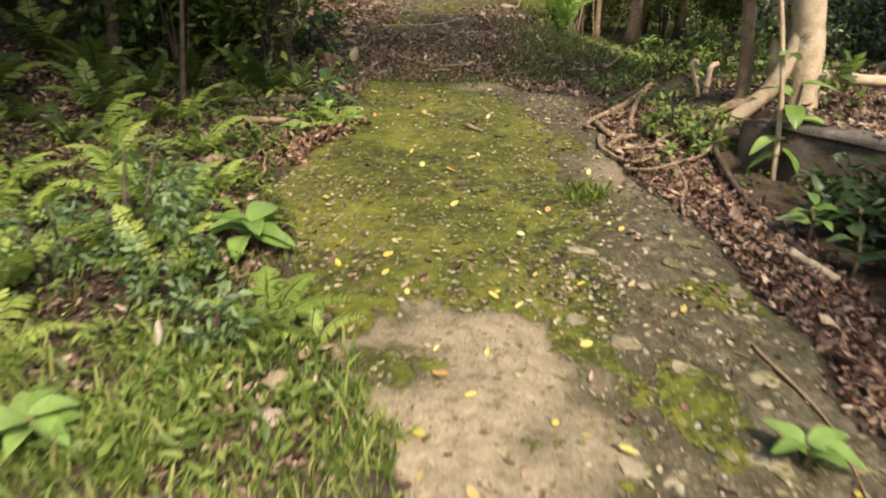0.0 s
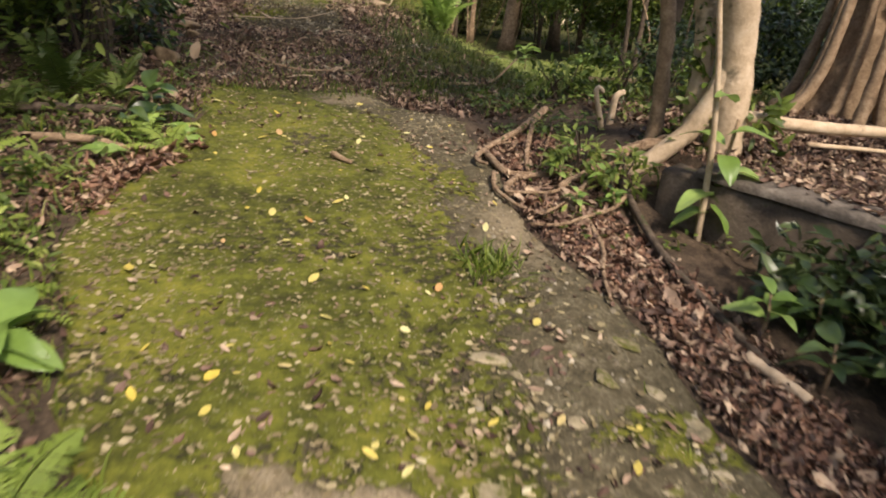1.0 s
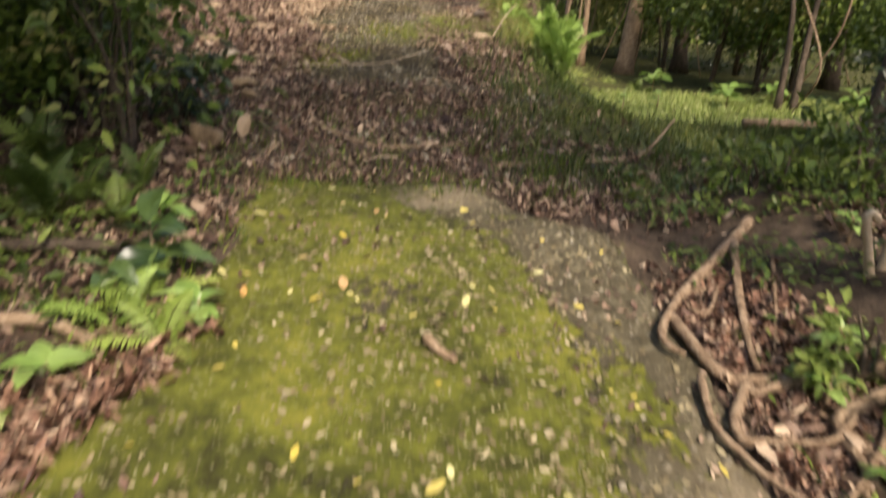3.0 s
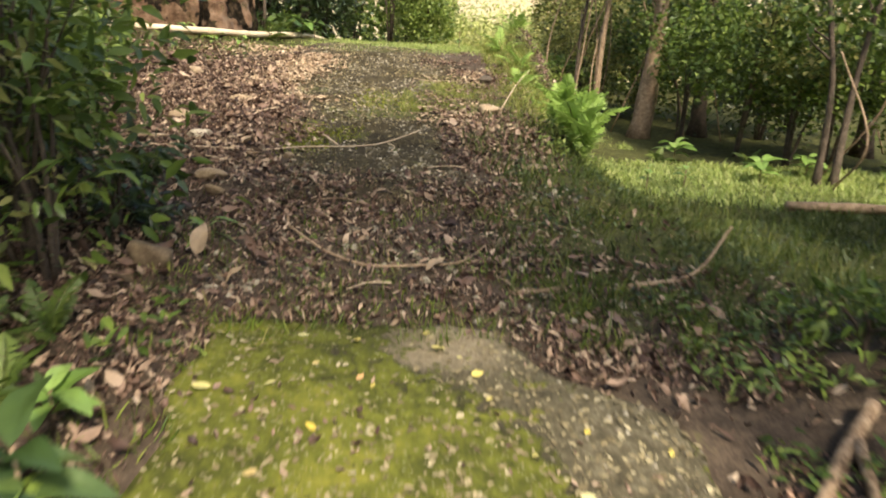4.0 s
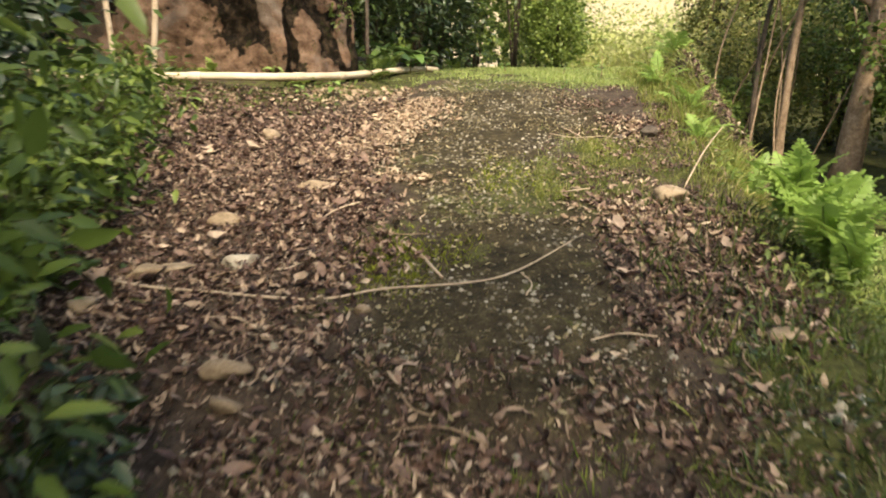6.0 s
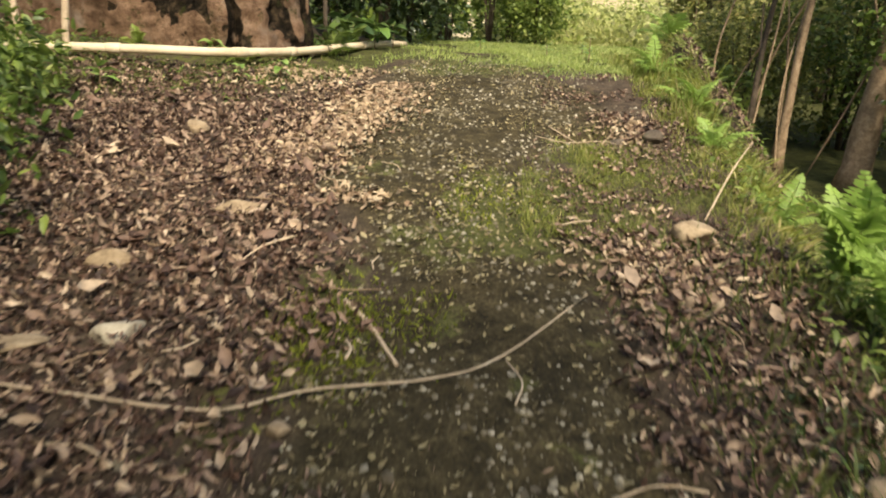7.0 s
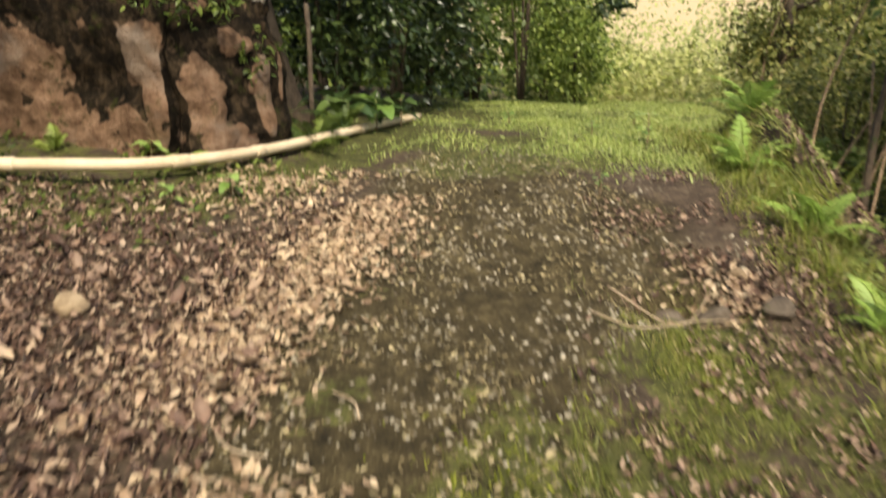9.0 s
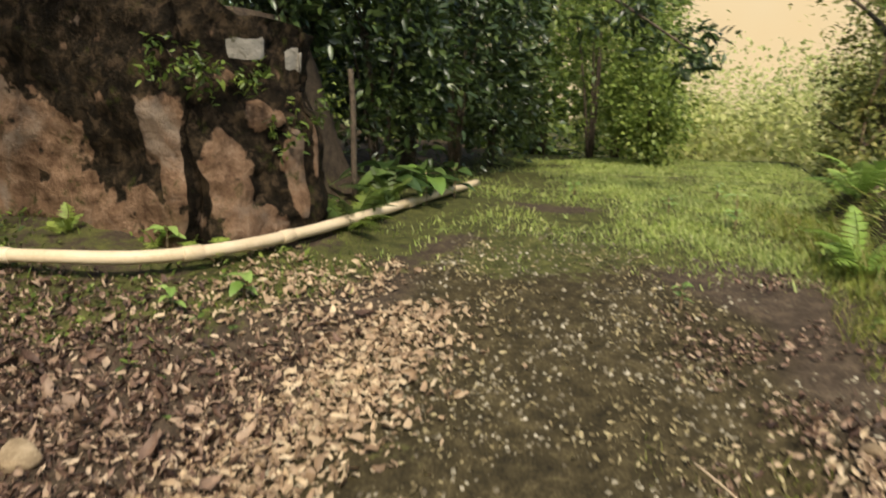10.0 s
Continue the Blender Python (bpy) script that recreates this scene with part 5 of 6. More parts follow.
def far_woods():
    """Dense distant foliage closing the place all round."""
    r = np.random.default_rng(77)
    n = 30000
    a = r.uniform(0, 6.283, n)
    # over the opening ahead the foliage stays low
    ahead = np.abs(a - 1.37) < .13
    d = r.uniform(14, 24, n)
    d[ahead] += 6
    x, y = d * np.cos(a), 9 + d * np.sin(a) * 1.15
    up = r.uniform(0, 1, n) ** 1.2 * (5 + 2.5 * np.sin(a * 5) + 1.5 * np.sin(a * 13))
    z = np.minimum(rise(x, y), 4) + np.where(ahead, 0, up)
    s = r.uniform(.35, .7, n)
    turns = spun(r.uniform(0, 6.28, n), r.normal(.3, .6, n), r.normal(0, .6, n))
    P = np.stack([x, y, z], 1)
    ob = new("far_woods", strewn_mesh("far_woods", FAR_LEAF, P[~ahead], turns[~ahead], s[~ahead], LEAF_MID))
    tagged(ob, "distant wall of mixed green woodland", "woods", kind="stuff")
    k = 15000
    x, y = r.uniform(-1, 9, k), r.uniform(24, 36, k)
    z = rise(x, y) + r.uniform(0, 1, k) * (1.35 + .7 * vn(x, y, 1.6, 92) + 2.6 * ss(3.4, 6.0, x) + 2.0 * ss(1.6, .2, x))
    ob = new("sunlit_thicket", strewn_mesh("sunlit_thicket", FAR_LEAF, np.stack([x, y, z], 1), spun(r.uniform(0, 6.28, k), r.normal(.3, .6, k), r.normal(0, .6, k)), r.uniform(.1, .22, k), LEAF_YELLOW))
    tagged(ob, "yellow-green thicket tinted pale for bright light beyond the clearing", "woods", kind="stuff")
    # haze over the farthest foliage comes from its pale leaf colour
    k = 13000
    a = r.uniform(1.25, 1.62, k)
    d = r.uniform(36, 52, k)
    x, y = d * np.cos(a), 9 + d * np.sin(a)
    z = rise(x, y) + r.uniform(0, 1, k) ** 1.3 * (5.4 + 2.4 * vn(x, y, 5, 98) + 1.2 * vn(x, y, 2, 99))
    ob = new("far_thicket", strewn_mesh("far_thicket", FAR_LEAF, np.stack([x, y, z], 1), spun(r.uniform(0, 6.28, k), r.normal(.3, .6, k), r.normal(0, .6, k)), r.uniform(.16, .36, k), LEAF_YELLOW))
    tagged(ob, "distant foliage tinted pale for haze against the bright sky", "woods", kind="stuff")


far_woods()


def far_backdrop():
    """Bright hazy sky low over the clearing, far behind everything."""
    m = bpy.data.materials.new("bright_haze")
    m.use_nodes = True
    tree_ = m.node_tree
    tree_.nodes.remove(tree_.nodes["Principled BSDF"])
    e = tree_.nodes.new("ShaderNodeEmission")
    c = ramp(tree_, noise_of(tree_, 60, 3), [(.35, (1.0, .76, .46)), (.65, (1.0, .82, .55))])
    tree_.links.new(c, e.inputs["Color"])
    e.inputs["Strength"].default_value = .56
    tree_.links.new(e.outputs[0], tree_.nodes["Material Output"].inputs["Surface"])
    verts, faces = [], []
    for k in range(25):
        a = radians(58 + 44 * k / 24)
        for z in (-60, 10, 75):
            verts.append((240 * math.cos(a), 240 * math.sin(a), z))
    for k in range(24):
        for j in range(2):
            q = k * 3 + j
            faces.append((q, q + 3, q + 4, q + 1))
    tagged(part("backdrop", verts, faces, m), "pale cream hazy sky above the clearing", "sky", kind="structure")


far_backdrop()


# ---- stones, twigs ----
for i, (x, y, a, b, c, m, lb, t) in enumerate([
        (-1.48, 9.46, .11, .08, .05, STONE_PALE, "pale angular stone on brown leaves", 20), (-1.43, 10.56, .13, .06, .05, STONE, "flat tan stone half buried in leaves", 35), (-1.85, 9.3, .2, .07, .05, STONE, "long flat stone slab on dark soil", 25),
        (-1.14, 8.45, .1, .07, .05, STONE, "tan stone on brown leaves", 10), (-1.8, 9.98, .11, .08, .06, STONE, "brown stone among leaves", 0), (.8, 10.6, .13, .08, .07, STONE, "rounded tan stone on the road's shoulder", 10),
        (-1.14, 7.3, .12, .1, .11, STONE, "tan stone by the shrub's foot", 60), (-1.09, 8.3, .07, .05, .05, STONE, "small tan stone in leaf litter", 0), (-.97, 2.28, .025, .055, .08, STONE_PALE, "pale flat stone among ferns", 20), (-.5, 2.04, .06, .06, .05, STONE, "brown stone at the path's edge", 0),
        (-.49, 1.9, .05, .05, .04, STONE_PALE, "pale stone at the path's edge", 0), (-1.36, 4.22, .09, .07, .05, STONE, "rounded yellowish stone among ferns", 0), (-.75, 9.0, .04, .04, .03, STONE, "small stone in leaf litter", 0), (-2.0, 8.9, .08, .06, .05, STONE, "grey-brown stone at the shrub's foot", 0), (1.0, 8.95, .09, .06, .05, STONE, "dark flat stone on the bank", 0), (-2.26, 12.04, .1, .08, .07, STONE, "tan stone on leaf litter", 0),
        # rim stones, their dark block colour also standing for the hollow's shade
        (.72, 12.44, .13, .09, .08, BLOCK, "dark mossy stone at the rim of a hollow", 20), (.92, 12.34, .11, .08, .06, BLOCK, "dark stone at the rim of a hollow", 70), (.5, 12.5, .13, .07, .06, BLOCK, "flat dark stone beside a hollow", 10), (.84, 12.7, .05, .05, .04, STONE, "small tan stone among dry leaves", 0)]):
    stone(x, y, a, b, c, m, lb, 900 + i, t, .12)
stick([(-2.24, 9.21), (-1.86, 9.12), (-1.46, 9.07), (-.98, 9.04), (-.7, 9.19), (-.33, 9.31), (-.09, 9.48), (.25, 9.94)], .007, .004, BARK_PALE, "long thin bleached branch across the track", 31, lift=.03, n=30)
stick([(-.6, 7.91), (-.35, 7.57), (-.11, 7.39), (.13, 7.4), (.38, 7.46), (.53, 7.68)], .009, .006, BARK_TAN, "curved fallen twig beyond the slab's end", 32, lift=.03, n=24)
stick([(.6, 7.2), (.8, 7.23), (.95, 7.27)], .015, .011, BARK_TAN, "short bleached stick on leaf litter", 33)
stick([(1.2, 7.25), (1.6, 7.45), (1.9, 7.75, .62)], .014, .008, BARK_TAN, "bent dry twig leaning over the grass", 34, lift=.03)
stick([(-.72, 9.8), (-.6, 9.65), (-.45, 9.4)], .012, .008, BARK_PALE, "forked dry twig on leaf litter", 35)
stick([(-1.55, 5.2), (-1.2, 5.25), (-.95, 5.12)], .03, .02, BARK_TAN, "fallen branch at the wood's edge", 36, lift=.04)
stick([(-1.9, 5.75), (-1.4, 5.85), (-1.05, 5.8)], .035, .025, BARK, "mossy fallen branch at the wood's edge", 37, lift=.05)
stick([(.1, 12.25), (.3, 12.1), (.55, 12.2), (.75, 12.4)], .004, .002, BARK_PALE, "thin dry twig curling over a hollow", 38, lift=.04)
stick([(.2, 12.5), (.5, 12.3), (.72, 12.6)], .004, .002, BARK_PALE, "thin pale twig over a hollow", 39, lift=.05)
stick([(.95, 10.9), (1.1, 11.1, .95), (1.25, 11.3, 1.08)], .006, .003, BARK_PALE, "slanting dry stalk on the grassy bank", 40)
stick([(3.55, 10.2, .1), (4.6, 10.12, .12), (6.0, 10.05, .13)], .05, .045, BARK_TAN, "fallen log at the near side of the lawn", 41)
r5 = np.random.default_rng(5)
for i in range(34):
    x, y = r5.uniform(-2.3, 1.0), r5.uniform(7.2, 11.5)
    if -0.4 < x < .3 and y > 9.5:
        continue
    a, l = r5.uniform(0, 6.28), r5.uniform(.12, .35)
    stick([(x, y), (x + l * .5 * math.cos(a), y + l * .5 * math.sin(a)), (x + l * math.cos(a + .3), y + l * math.sin(a + .3))], r5.uniform(.004, .008), .003, BARK_TAN if i % 3 else BARK_PALE, "thin dry twig lying on leaf litter", 1000 + i, "twig", lift=.03, sides=5, n=8, group="twigs on the litter")
DRY_LEAVES = [big_leaf_mesh("curled_leaf", LITTER_PALE, .5, -.1 - .1 * k, k, .05) for k in range(2)]
for k, (x, y, s_, a, b, c) in enumerate([(-.95, 7.41, .17, 20, -55, 70), (-.74, 7.14, .12, 0, -30, 20), (-1.05, 7.5, .13, 30, -20, 160), (.2, 7.36, .12, 0, -12, 30), (.05, 7.55, .06, 0, -10, 200), (-1.15, 7.1, .13, 10, -25, 250)]):
    lf = new("curled_leaf", DRY_LEAVES[k % 2])
    lf.matrix_basis = pose(x, y, at_ground(x, y, .03), a, b, c) @ Matrix.Diagonal((s_, s_, s_, 1))
    tagged(lf, "large curled tan leaf lying on brown litter", "leaf", "large dry leaves")
curl = stick([(.18, 5.2), (.22, 5.12), (.28, 5.06)], .022, .012, BARK_TAN, "curled reddish-brown dead leaf on the moss", 43, "curled_leaf", category="leaf")


# ---- leaf litter, leaves, gravel, grass ----
def litter_chance(x, y):
    left = np.interp(y, [6.9, 8.3, 9.2, 10.1, 11, 12, 13.2, 14], [-.4, -.5, -.75, -.6, -1.15, -1.38, -1.45, -1.5])
    heap = ss(-.1, .2, left - x + .2 * vn(x, y, .4, 31)) * ss(8.2, 8.7, y) * ss(13.6, 12.6, y + .2 * vn(x, y, .5, 32)) * ss(-4.6, -3, x)
    low = (.2 + .8 * ss(-.35, .35, vn(x, y, .3, 39) + .4 * vn(x, y, .12, 48))) * ss(6.0, 6.3, y) * ss(8.8, 8.2, y) * ss(-2.4, -1.6, x) * ss(2.6, 1.2, x)
    low = low * (1 - .85 * ss(7.1, 7.7, y + .2 * vn(x, y, .3, 34)) * ss(.5, 1.0, x + .2 * vn(x, y, .35, 40)))
    strip = ss(0, .12, x - path_right(y) + .05) * ss(.6, .3, x - path_right(y)) * ss(6.2, 5.0, y) * ss(-1, 0, y)
    bank = .8 * ss(.25, .5, x) * ss(1.3, 1.1, x) * ss(8.7, 9.0, y) * ss(10.7, 10.3, y)
    bank = np.maximum(bank, .5 * ss(.55, .7, x) * ss(1.3, 1.1, x) * ss(12.2, 12.4, y) * ss(13.2, 12.8, y))
    terrace = .8 * ss(1.9, 2.1, x) * ss(4.0, 4.4, y + (x - 2) * 1.37) * ss(6.5, 5.5, y) * ss(6, 4, x)
    forest = .5 * ss(-.05, .2, path_left(y) - x) * ss(7, 6.6, y) * ss(2.0, 2.8, y) * ss(-5, -4, x)
    edge = .9 * ss(0, .05, path_left(y) - x + .08) * ss(.3, .1, path_left(y) - x) * ss(4.2, 4.6, y) * ss(5.4, 5.0, y)
    ridge = .8 * ss(1.62, 1.75, x) * ss(2.4, 2.1, x) * ss(11.8, 12.6, y) * ss(16.6, 16, y)
    near = .6 * ss(-.05, .1, path_left(y) - x) * ss(2.6, 2.2, y) * ss(-2, -1, x) * (vn(x, y, .3, 33) > .1)
    on = np.where(on_path(x, y), .0, 1.0)
    return np.maximum.reduce([heap, low, strip, bank, terrace, forest, ridge, near]) * on + edge


x, y = pick(84000, -5, 4, 0, 16.5, litter_chance, 8, 11)
strew("leaf_litter", CURLED_LEAF, x[::2], y[::2], (.018, .08), LITTER, "crumpled brown dead leaves covering the ground", .75, .003, .03, 10, True, (.4, 1.15))
x, y = x[1::2], y[1::2]
strew("leaf_litter", DEAD_LEAF, x, y, (.018, .075), LITTER, "thick brown and pinkish dead leaves covering the ground", .6, .004, .04, 12, True, (.4, 1.1))
x, y = pick(5200, 1.0, 2.1, .8, 6.2, lambda a, b: ss(0, .1, a - path_right(b) - .02) * ss(.6, .32, a - path_right(b)) * ss(6.1, 5.2, b) * (.35 + .65 * ss(-.4, .3, vn(a, b, .2, 51))), 6, 52)
strew("russet_leaves", CURLED_LEAF, x, y, (.025, .07), LITTER_RED, "russet and salmon dead leaves along the bank", .35, .006, .014, 53, True, (.5, 1.1))
x, y = pick(420, -4, 2.5, 0, 14, litter_chance, 12, 13)
strew("large_dead_leaves", DEAD_LEAF, x, y, (.09, .14), LITTER, "large curled brown leaves on the litter", .35, .02, .03, 14, True)


x, y = pick(2600, -.1, 1.5, 10.3, 14.5, lambda a, b: ss(0, .3, a) * ss(-.3, .6, vn(a, b, .3, 75)), 6, 76)
strew("leaf_scraps", DEAD_LEAF, x, y, (.02, .055), LITTER, "dead leaves caught in the mossy shoulder", .4, .01, .02, 77, True)


x, y = pick(9000, -2.3, 2.3, 6.2, 9.0, lambda a, b: np.where(on_path(a, b), 0, 1) * ss(6.2, 6.5, b) * ss(9.0, 8.2, b) * ss(1.5, .6, a - .8 * ss(7.4, 6.8, b)) * (.55 + .45 * vn(a, b, .25, 93)), 5, 94)
strew("leaf_litter", DEAD_LEAF, x, y, (.01, .05), LITTER, "brown leaf litter beyond the end of the path", .7, .006, .03, 95, True, (.3, .9))
r7 = np.random.default_rng(70)
k7 = 420
s7, o7 = r7.uniform(.1, 3.5, k7), -.26 * r7.uniform(.0, 1, k7) ** .7
x7, y7 = 1.96 + .587 * s7 - .809 * o7, 4.24 - .809 * s7 - .587 * o7
d7 = r7.uniform(.03, .08, k7)
ob = new("leaf_litter", strewn_mesh("leaf_litter", DEAD_LEAF, np.stack([x7, y7, np.full(k7, .645)], 1), spun(r7.uniform(0, 6.28, k7), r7.normal(0, .2, k7), r7.normal(0, .2, k7)), d7, LITTER))
tagged(ob, "brown leaves lying along the wall's coping", "litter", kind="stuff")


def frond_litter(x, y):
    left = path_left(y)
    return ss(-.34, -.1, x - left) * ss(.16, .0, x - left) * ss(4.1, 4.5, y) * ss(5.5, 5.1, y)


x, y = pick(700, -1.3, -.3, 4, 5.6, frond_litter, 14, 91)
strew("frond_litter", DEAD_LEAF, x, y, (.04, .13), LITTER_RED, "heap of dry reddish fronds along the moss", .3, .008, .03, 92, True, (.15, .45))


def pale_chance(x, y):
    b = np.exp(-((x + 1.25 + .15 * (12.8 - y)) / .28) ** 2) * ss(11.0, 11.8, y) * ss(13.9, 13.4, y)
    b = np.maximum(b, .7 * np.exp(-((x + .95) / .25) ** 2 - ((y - 10.9) / .12) ** 2))
    b = np.maximum(b, .6 * np.exp(-((x - .75) / .18) ** 2 - ((y - 12.55) / .25) ** 2))
    b = np.maximum(b, .5 * np.exp(-((x - .55) / .3) ** 2 - ((y - 10.25) / .2) ** 2))
    return np.maximum(b, .25 * ss(-2.6, -2.2, x) * ss(-1.2, -1.5, x) * ss(13, 13.4, y) * ss(14.6, 14, y))


x, y = pick(5200, -3, 1.3, 10, 14.6, pale_chance, 10, 15)
strew("pale_dead_leaves", CURLED_LEAF, x, y, (.025, .075), LITTER_PALE, "bleached pale leaves along the track's edge", .35, .008, .02, 16, True)


def path_chance(x, y):
    return on_path(x, y) * (.5 + .5 * vn(x, y, .5, 35)) * np.interp(y, [0, 2.4, 2.6, 7], [.5, .5, 1, .9])


x, y = pick(120, -1, 1.2, .8, 6.8, lambda a, b: on_path(a, b) * 1.0, 4, 17)
strew("yellow_leaves", FLAT_LEAF, x, y, (.03, .072), YELLOW, "small fallen yellow leaves scattered on the mossy path", .22, .012, 0, 18)
x, y = pick(9500, -1, 1.45, .3, 6.85, path_chance, 5, 19)
strew("leaf_flecks", FLAT_LEAF, x, y, (.006, .036), FLECK, "tiny pale leaf scraps strewn over the moss", .15, .004, 0, 20, width=(.6, 1.4))
x, y = pick(350, -1, 1.45, .3, 6.85, lambda a, b: on_path(a, b) * ss(-.2, .6, vn(a, b, .35, 36)), 8, 27)
strew("brown_leaf_scraps", DEAD_LEAF, x, y, (.025, .06), LITTER, "brown dead leaves caught on the moss", .3, .006, 0, 28, True)
x, y = pick(5000, -1.8, 1.0, 8.2, 15.5, lambda a, b: np.maximum(road_mask(a, b) * ss(-.5, .8, vn(a, b, .35, 37)), .25 * ss(8.2, 8.6, b) * ss(10.6, 10.2, b) * ss(-1, -.5, a)), 4, 29)
strew("leaf_scraps", DEAD_LEAF, x, y, (.008, .045), FLECK, "small pale leaf scraps over the gravel track", .35, .004, .004, 30, True)
x, y = pick(5200, -1.8, 1.3, 8.2, 15.5, lambda a, b: np.maximum(road_mask(a, b), .5 * ss(.2, .5, a) * ss(1.2, 1.0, a) * ss(12.7, 13, b)) * ss(-.7, .7, vn(a, b, .3, 38)), 5, 31)
strew("gravel", CHIP, x, y, (.008, .036), PEBBLE, "loose brown and grey gravel of the track", .2, -.003, 0, 32, category="gravel")
x, y = pick(900, -1, 1.45, 1, 6.85, lambda a, b: on_path(a, b) * ss(.5, .8, a) * (.3 + .7 * ss(4.2, 5.2, b)) * ss(-.6, .6, vn(a, b, .3, 78)), 6, 79)
strew("brown_leaf_scraps", DEAD_LEAF, x, y, (.02, .055), LITTER, "brown dead leaves on the grey side of the path", .3, .006, 0, 80, True)
x, y = pick(900, -1.4, 1.2, 6.9, 8.9, lambda a, b: ss(-.3, .5, vn(a, b, .25, 41)), 5, 42)
strew("gravel", CHIP, x, y, (.012, .06), PEBBLE, "small stones strewn on the soil beyond the path", .2, -.004, 0, 43, category="gravel")
x, y = pick(900, -1, 1.45, 0, 6.8, lambda a, b: on_path(a, b) * ss(.55, .75, a) * 1.0, 6, 33)
strew("path_gravel", CHIP, x, y, (.012, .04), PEBBLE, "small stones bedded in the worn path", .2, -.004, 0, 34, category="gravel")


def grass(name, n, box, chance, length, mat, label, seed, width=(.7, 1.3), tilt=.35):
    x, y = pick(n, *box, chance, 6, seed)
    return strew(name, BLADE, x, y, length, mat, label, tilt, -.005, 0, seed + 1, False, width, "grass", True)


for k, (cx, cy, sx, sy, n) in enumerate([(-.72, 9.55, .17, .28, 7000), (-.39, 9.78, .09, .13, 2600), (-.2, 11.0, .22, .4, 1200)]):
    grass("moss_cushion", n, (cx - .5, cx + .5, cy - .8, cy + .8), lambda x, y: np.exp(-((x - cx) / sx) ** 2 - ((y - cy) / sy) ** 2) * (.4 + .6 * ss(-.4, .4, vn(x, y, .1, 96))), (.016, .036), MOSS, "bright green moss cushion on the track", 97 + 3 * k, (2.2, 4), .7)


def tufty(x, y, size, seed):
    return ss(-.25, .45, vn(x, y, size, seed) + .5 * vn(x, y, size * .35, seed + 1))


grass("grass", 30000, (-2.2, .1, .2, 2.5), lambda x, y: (x < path_left(y) + .06 + .12 * ss(2.3, 1.6, y) * vn(x, y, .15, 49)) * (.3 + .7 * tufty(x, y, .25, 50)) * ss(2.45, 2.1, y), (.03, .1), GRASS_FRESH, "short bright grass at the path's left edge", 51, (.9, 1.9))
grass("grass", 700, (-.6, 1.2, 1.0, 3.0), lambda x, y: on_path(x, y) * ss(.3, .7, vn(x, y, .2, 52)) * ss(.3, .6, x), (.015, .04), GRASS, "sparse grass sprouting from the path", 53)
grass("grass_tuft", 260, (.68, .98, 3.6, 4.0), lambda x, y: np.exp(-((x - .82) / .09) ** 2 - ((y - 3.8) / .12) ** 2), (.05, .12), GRASS, "grass tuft growing in the path", 55, tilt=.5)
grass("grass", 1800, (-1.6, -.4, 2.4, 6.6), lambda x, y: (x < path_left(y) + .03) * tufty(x, y, .3, 56) * .8, (.04, .1), GRASS, "sparse grass among ferns and leaves", 57)
# dark blades give way to bright ones where the trees' shade ends
grass("shaded_grass", 26000, (.3, 4.6, 6.5, 11.2), lambda x, y: ss(.45, .8, x + .15 * vn(x, y, .3, 58)) * ss(6.5, 7.3, y + .25 * (x - .6)) * ss(10.9, 10.1, y - .1 * (x - 1)) * (.3 + .7 * tufty(x, y, .3, 59)), (.035, .11), GRASS_DARK, "low grass tinted dark for the shade beside the path", 60)
grass("lawn", 26000, (1.6, 7, 10, 13.4), lambda x, y: ss(10.1, 10.7, y - .1 * (x - 2) + .2 * vn(x, y, .4, 64)) * ss(1.9, 2.3, x) * ss(12.9, 12.3, y) * (.5 + .5 * tufty(x, y, .35, 67)), (.03, .08), GRASS_BRIGHT, "lawn below the road tinted bright for sunlight", 62, (1.6, 2.8))
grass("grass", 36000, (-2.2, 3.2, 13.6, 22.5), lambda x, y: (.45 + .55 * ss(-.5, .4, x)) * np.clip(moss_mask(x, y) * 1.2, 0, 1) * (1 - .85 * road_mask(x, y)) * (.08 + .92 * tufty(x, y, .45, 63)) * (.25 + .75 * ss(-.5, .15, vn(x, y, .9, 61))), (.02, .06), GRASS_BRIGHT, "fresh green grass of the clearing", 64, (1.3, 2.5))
grass("grass", 13000, (0, 1.6, 10.5, 12.8), lambda x, y: np.clip(moss_mask(x, y), 0, 1) * ss(1.3, 1.1, x) * (.2 + .8 * tufty(x, y, .22, 66)), (.015, .05), GRASS_LIGHT, "mossy grass cushion beside the track", 67)
grass("grass", 11000, (.9, 2.4, 10.0, 17.0), lambda x, y: ss(.95, 1.2, x) * (.3 + .7 * tufty(x, y, .3, 68)) * ss(1.75, 1.5, x), (.04, .09), GRASS_LIGHT, "rough grass on the bank beside the track", 69)
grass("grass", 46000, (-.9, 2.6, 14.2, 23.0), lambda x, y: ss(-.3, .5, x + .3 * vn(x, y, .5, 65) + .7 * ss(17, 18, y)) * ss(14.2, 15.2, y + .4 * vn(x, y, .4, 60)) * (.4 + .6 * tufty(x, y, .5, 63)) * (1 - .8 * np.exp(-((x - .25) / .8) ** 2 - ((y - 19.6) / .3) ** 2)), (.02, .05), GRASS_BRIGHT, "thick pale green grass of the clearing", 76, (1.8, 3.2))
grass("tall_grass", 2600, (1.2, 2.1, 11.3, 15.8), lambda x, y: tufty(x, y, .3, 74) * ss(1.2, 1.4, x) * ss(1.75, 1.6, x), (.1, .22), GRASS_LIGHT, "tall pale grass on the bank beside the track", 75, (.3, .6), .3)
grass("grass", 2600, (-4.5, -1.4, 12.6, 15.2), lambda x, y: tufty(x, y, .25, 70) * ss(12.7, 13.4, y) * ss(-1.5, -1.8, x), (.02, .06), GRASS, "thin grass along the pipe", 71)
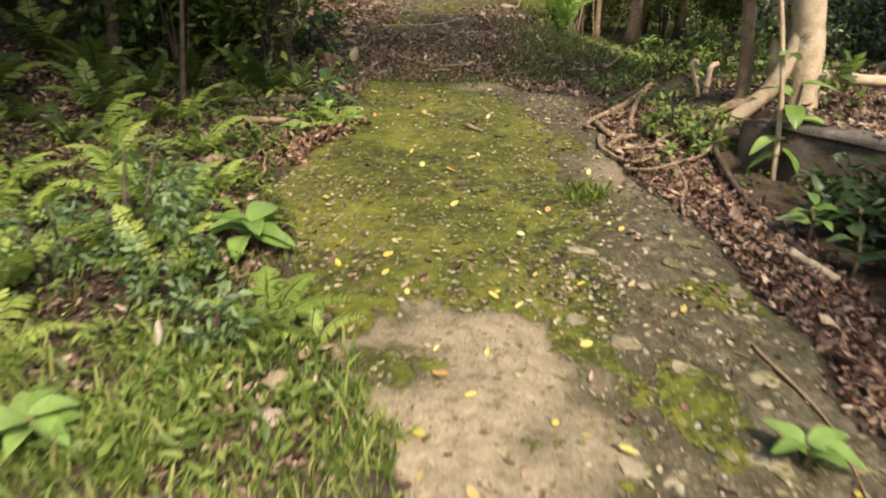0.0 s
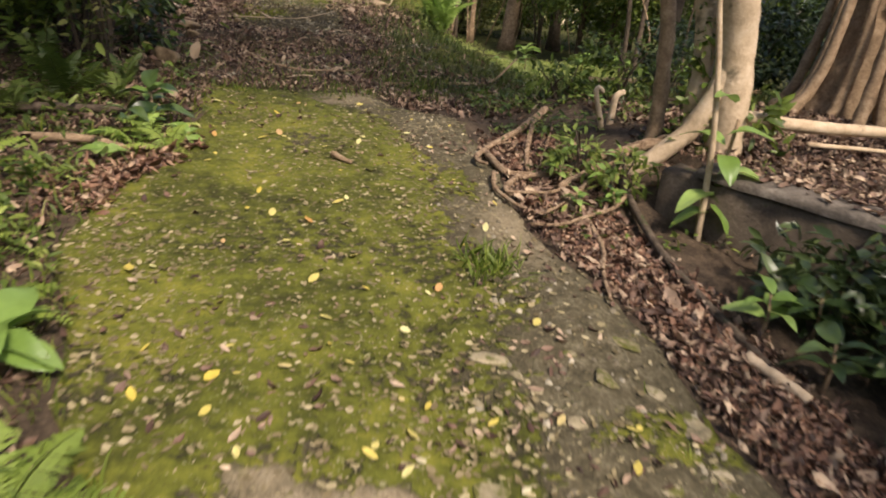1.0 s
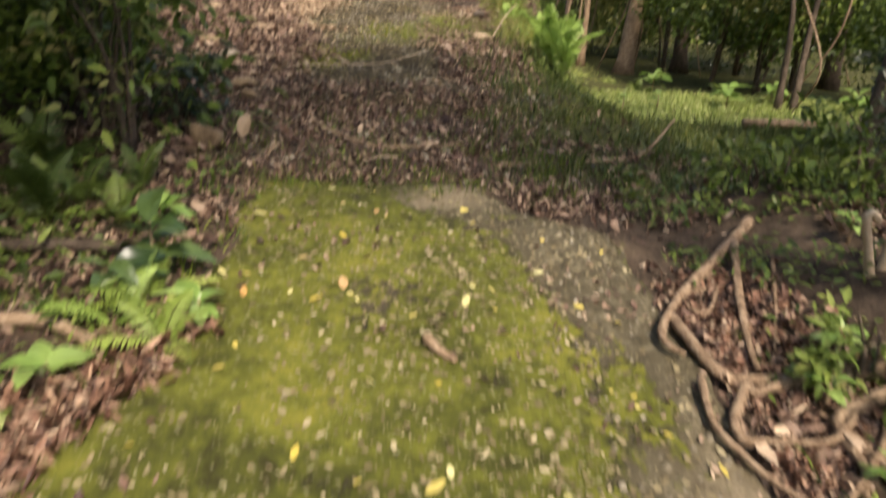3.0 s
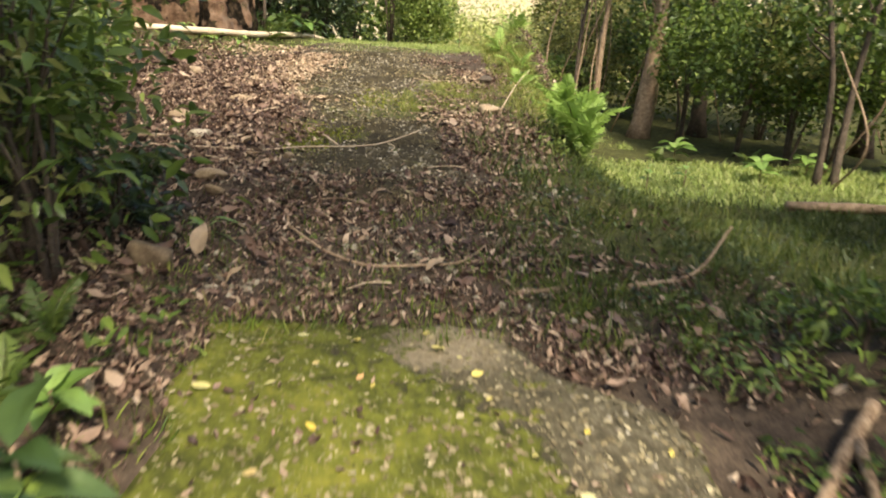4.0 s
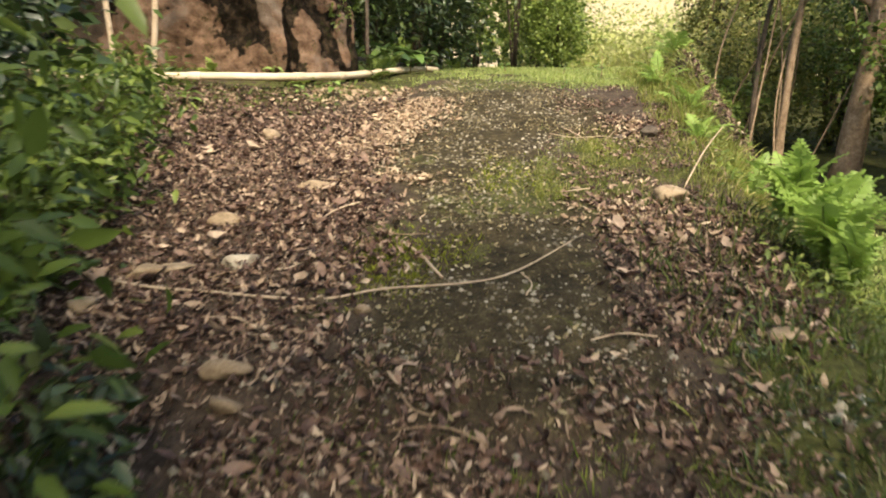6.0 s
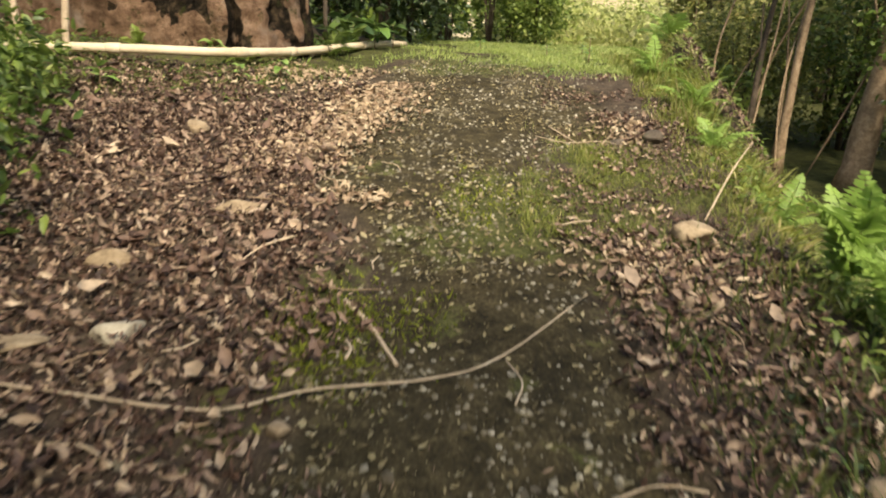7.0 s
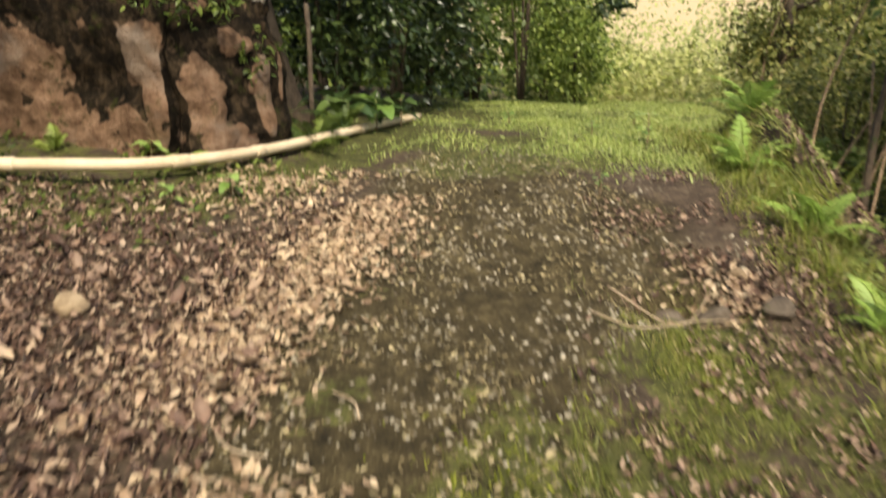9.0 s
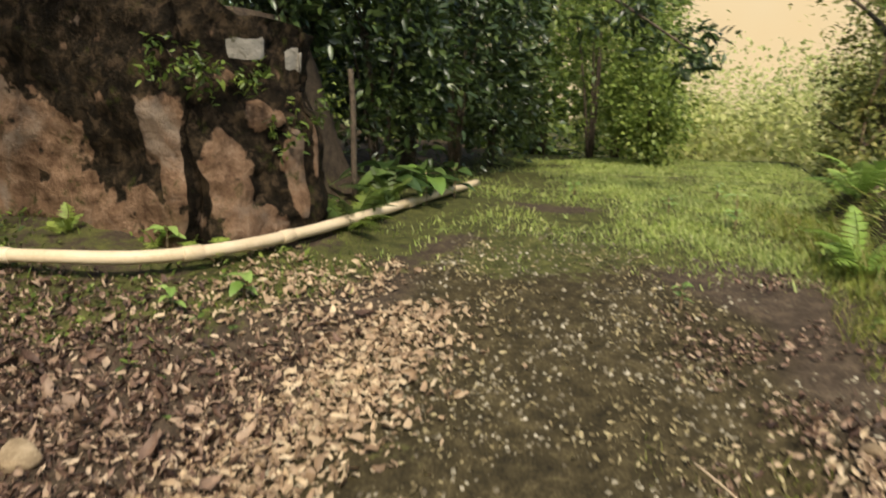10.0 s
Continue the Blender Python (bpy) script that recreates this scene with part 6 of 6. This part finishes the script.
grass("grass", 3200, (-.8, 1.5, 6.5, 7.6), lambda x, y: tufty(x, y, .16, 46) * ss(6.6, 6.8, y + .1 * vn(x, y, .2, 47)) * ss(7.5, 7.0, y) * (.35 + .65 * ss(.6, .9, x)), (.02, .08), GRASS, "grass sprouting at the end of the path", 45)
grass("grass", 3000, (-1.2, .9, 6.8, 8.3), lambda x, y: tufty(x, y, .2, 72) * .6, (.02, .06), GRASS, "moss and grass sprouts among leaves", 73)


def ground_cover(name, n, box, chance, leaf, mat, label, seed, high=.1):
    x, y = pick(n, *box, chance, 6, seed)
    r = np.random.default_rng(seed + 1)
    k = len(x)
    z = height(x, y) + r.uniform(.01, 1, k) * high * (.4 + .6 * ss(-.3, .5, vn(x, y, .3, seed)))
    s = r.uniform(leaf[0], leaf[1], k)
    me = strewn_mesh(name, LIVE_LEAF, np.stack([x, y, z], 1), spun(r.uniform(0, 6.28, k), r.normal(-.1, .4, k), r.normal(0, .4, k)), np.stack([s, s * r.uniform(.6, 1.1, k), s], 1), mat)
    tagged(new(name, me), label, "ground cover", kind="stuff")


ground_cover("ground_cover", 2600, (-2.6, -.35, 1.2, 4.8), lambda x, y: (x < path_left(y) - .02) * tufty(x, y, .35, 80) * ss(1.2, 1.8, y), (.03, .08), LEAF_LIGHT, "low leafy weeds among the ferns", 81, .16)
ground_cover("ground_cover", 2400, (-4.2, -.7, 3.2, 7.2), lambda x, y: (x < path_left(y) - .12) * tufty(x, y, .4, 82), (.04, .1), LEAF_MID, "leafy green undergrowth at the wood's edge", 83, .25)
ground_cover("ground_cover", 2600, (.55, 3.4, 6.6, 9.6), lambda x, y: ss(.5, .9, x) * tufty(x, y, .3, 84) * .8, (.02, .045), LEAF_DARK, "low creeping weeds in the shaded grass", 85, .06)
ground_cover("ground_cover", 700, (-1.3, .8, 6.9, 8.2), lambda x, y: ss(.0, .5, vn(x, y, .22, 44)), (.012, .035), LEAF_LIGHT, "tiny weeds sprouting through the litter", 43, .05)
ground_cover("ground_cover", 1500, (1.0, 2.4, 9.2, 16.5), lambda x, y: ss(1.05, 1.25, x) * tufty(x, y, .35, 86) * ss(2.2, 1.6, x), (.03, .08), LEAF_LIGHT, "leafy weeds on the grassy bank", 87, .2)
ground_cover("ground_cover", 900, (-4.6, -1.5, 12.4, 14.4), lambda x, y: tufty(x, y, .25, 88) * ss(-1.6, -2.4, x), (.03, .07), LEAF_MID, "small weeds sprouting below the pipe", 89, .07)
ground_cover("ground_cover", 1500, (1.25, 2.4, 4.0, 7.2), lambda x, y: tufty(x, y, .2, 90) * (.35 + .65 * ss(5.2, 5.8, y)), (.03, .07), LEAF_MID, "small weeds among roots", 91, .12)

# ---- stones bedded in the path, last ----
r6 = np.random.default_rng(6)
made = 0
for k in range(600):
    x, y = r6.uniform(.55, 1.35), r6.uniform(1.0, 3.2)
    if made < 46 and bool(on_path(x, y)) and x < float(path_right(y)) - .06:
        s = r6.uniform(.025, .075)
        stone(x, y, s, s * r6.uniform(.6, .95), s * .16, COBBLE, "", 1100 + k, r6.uniform(0, 180), .42, "cobble", footpath)
        made += 1
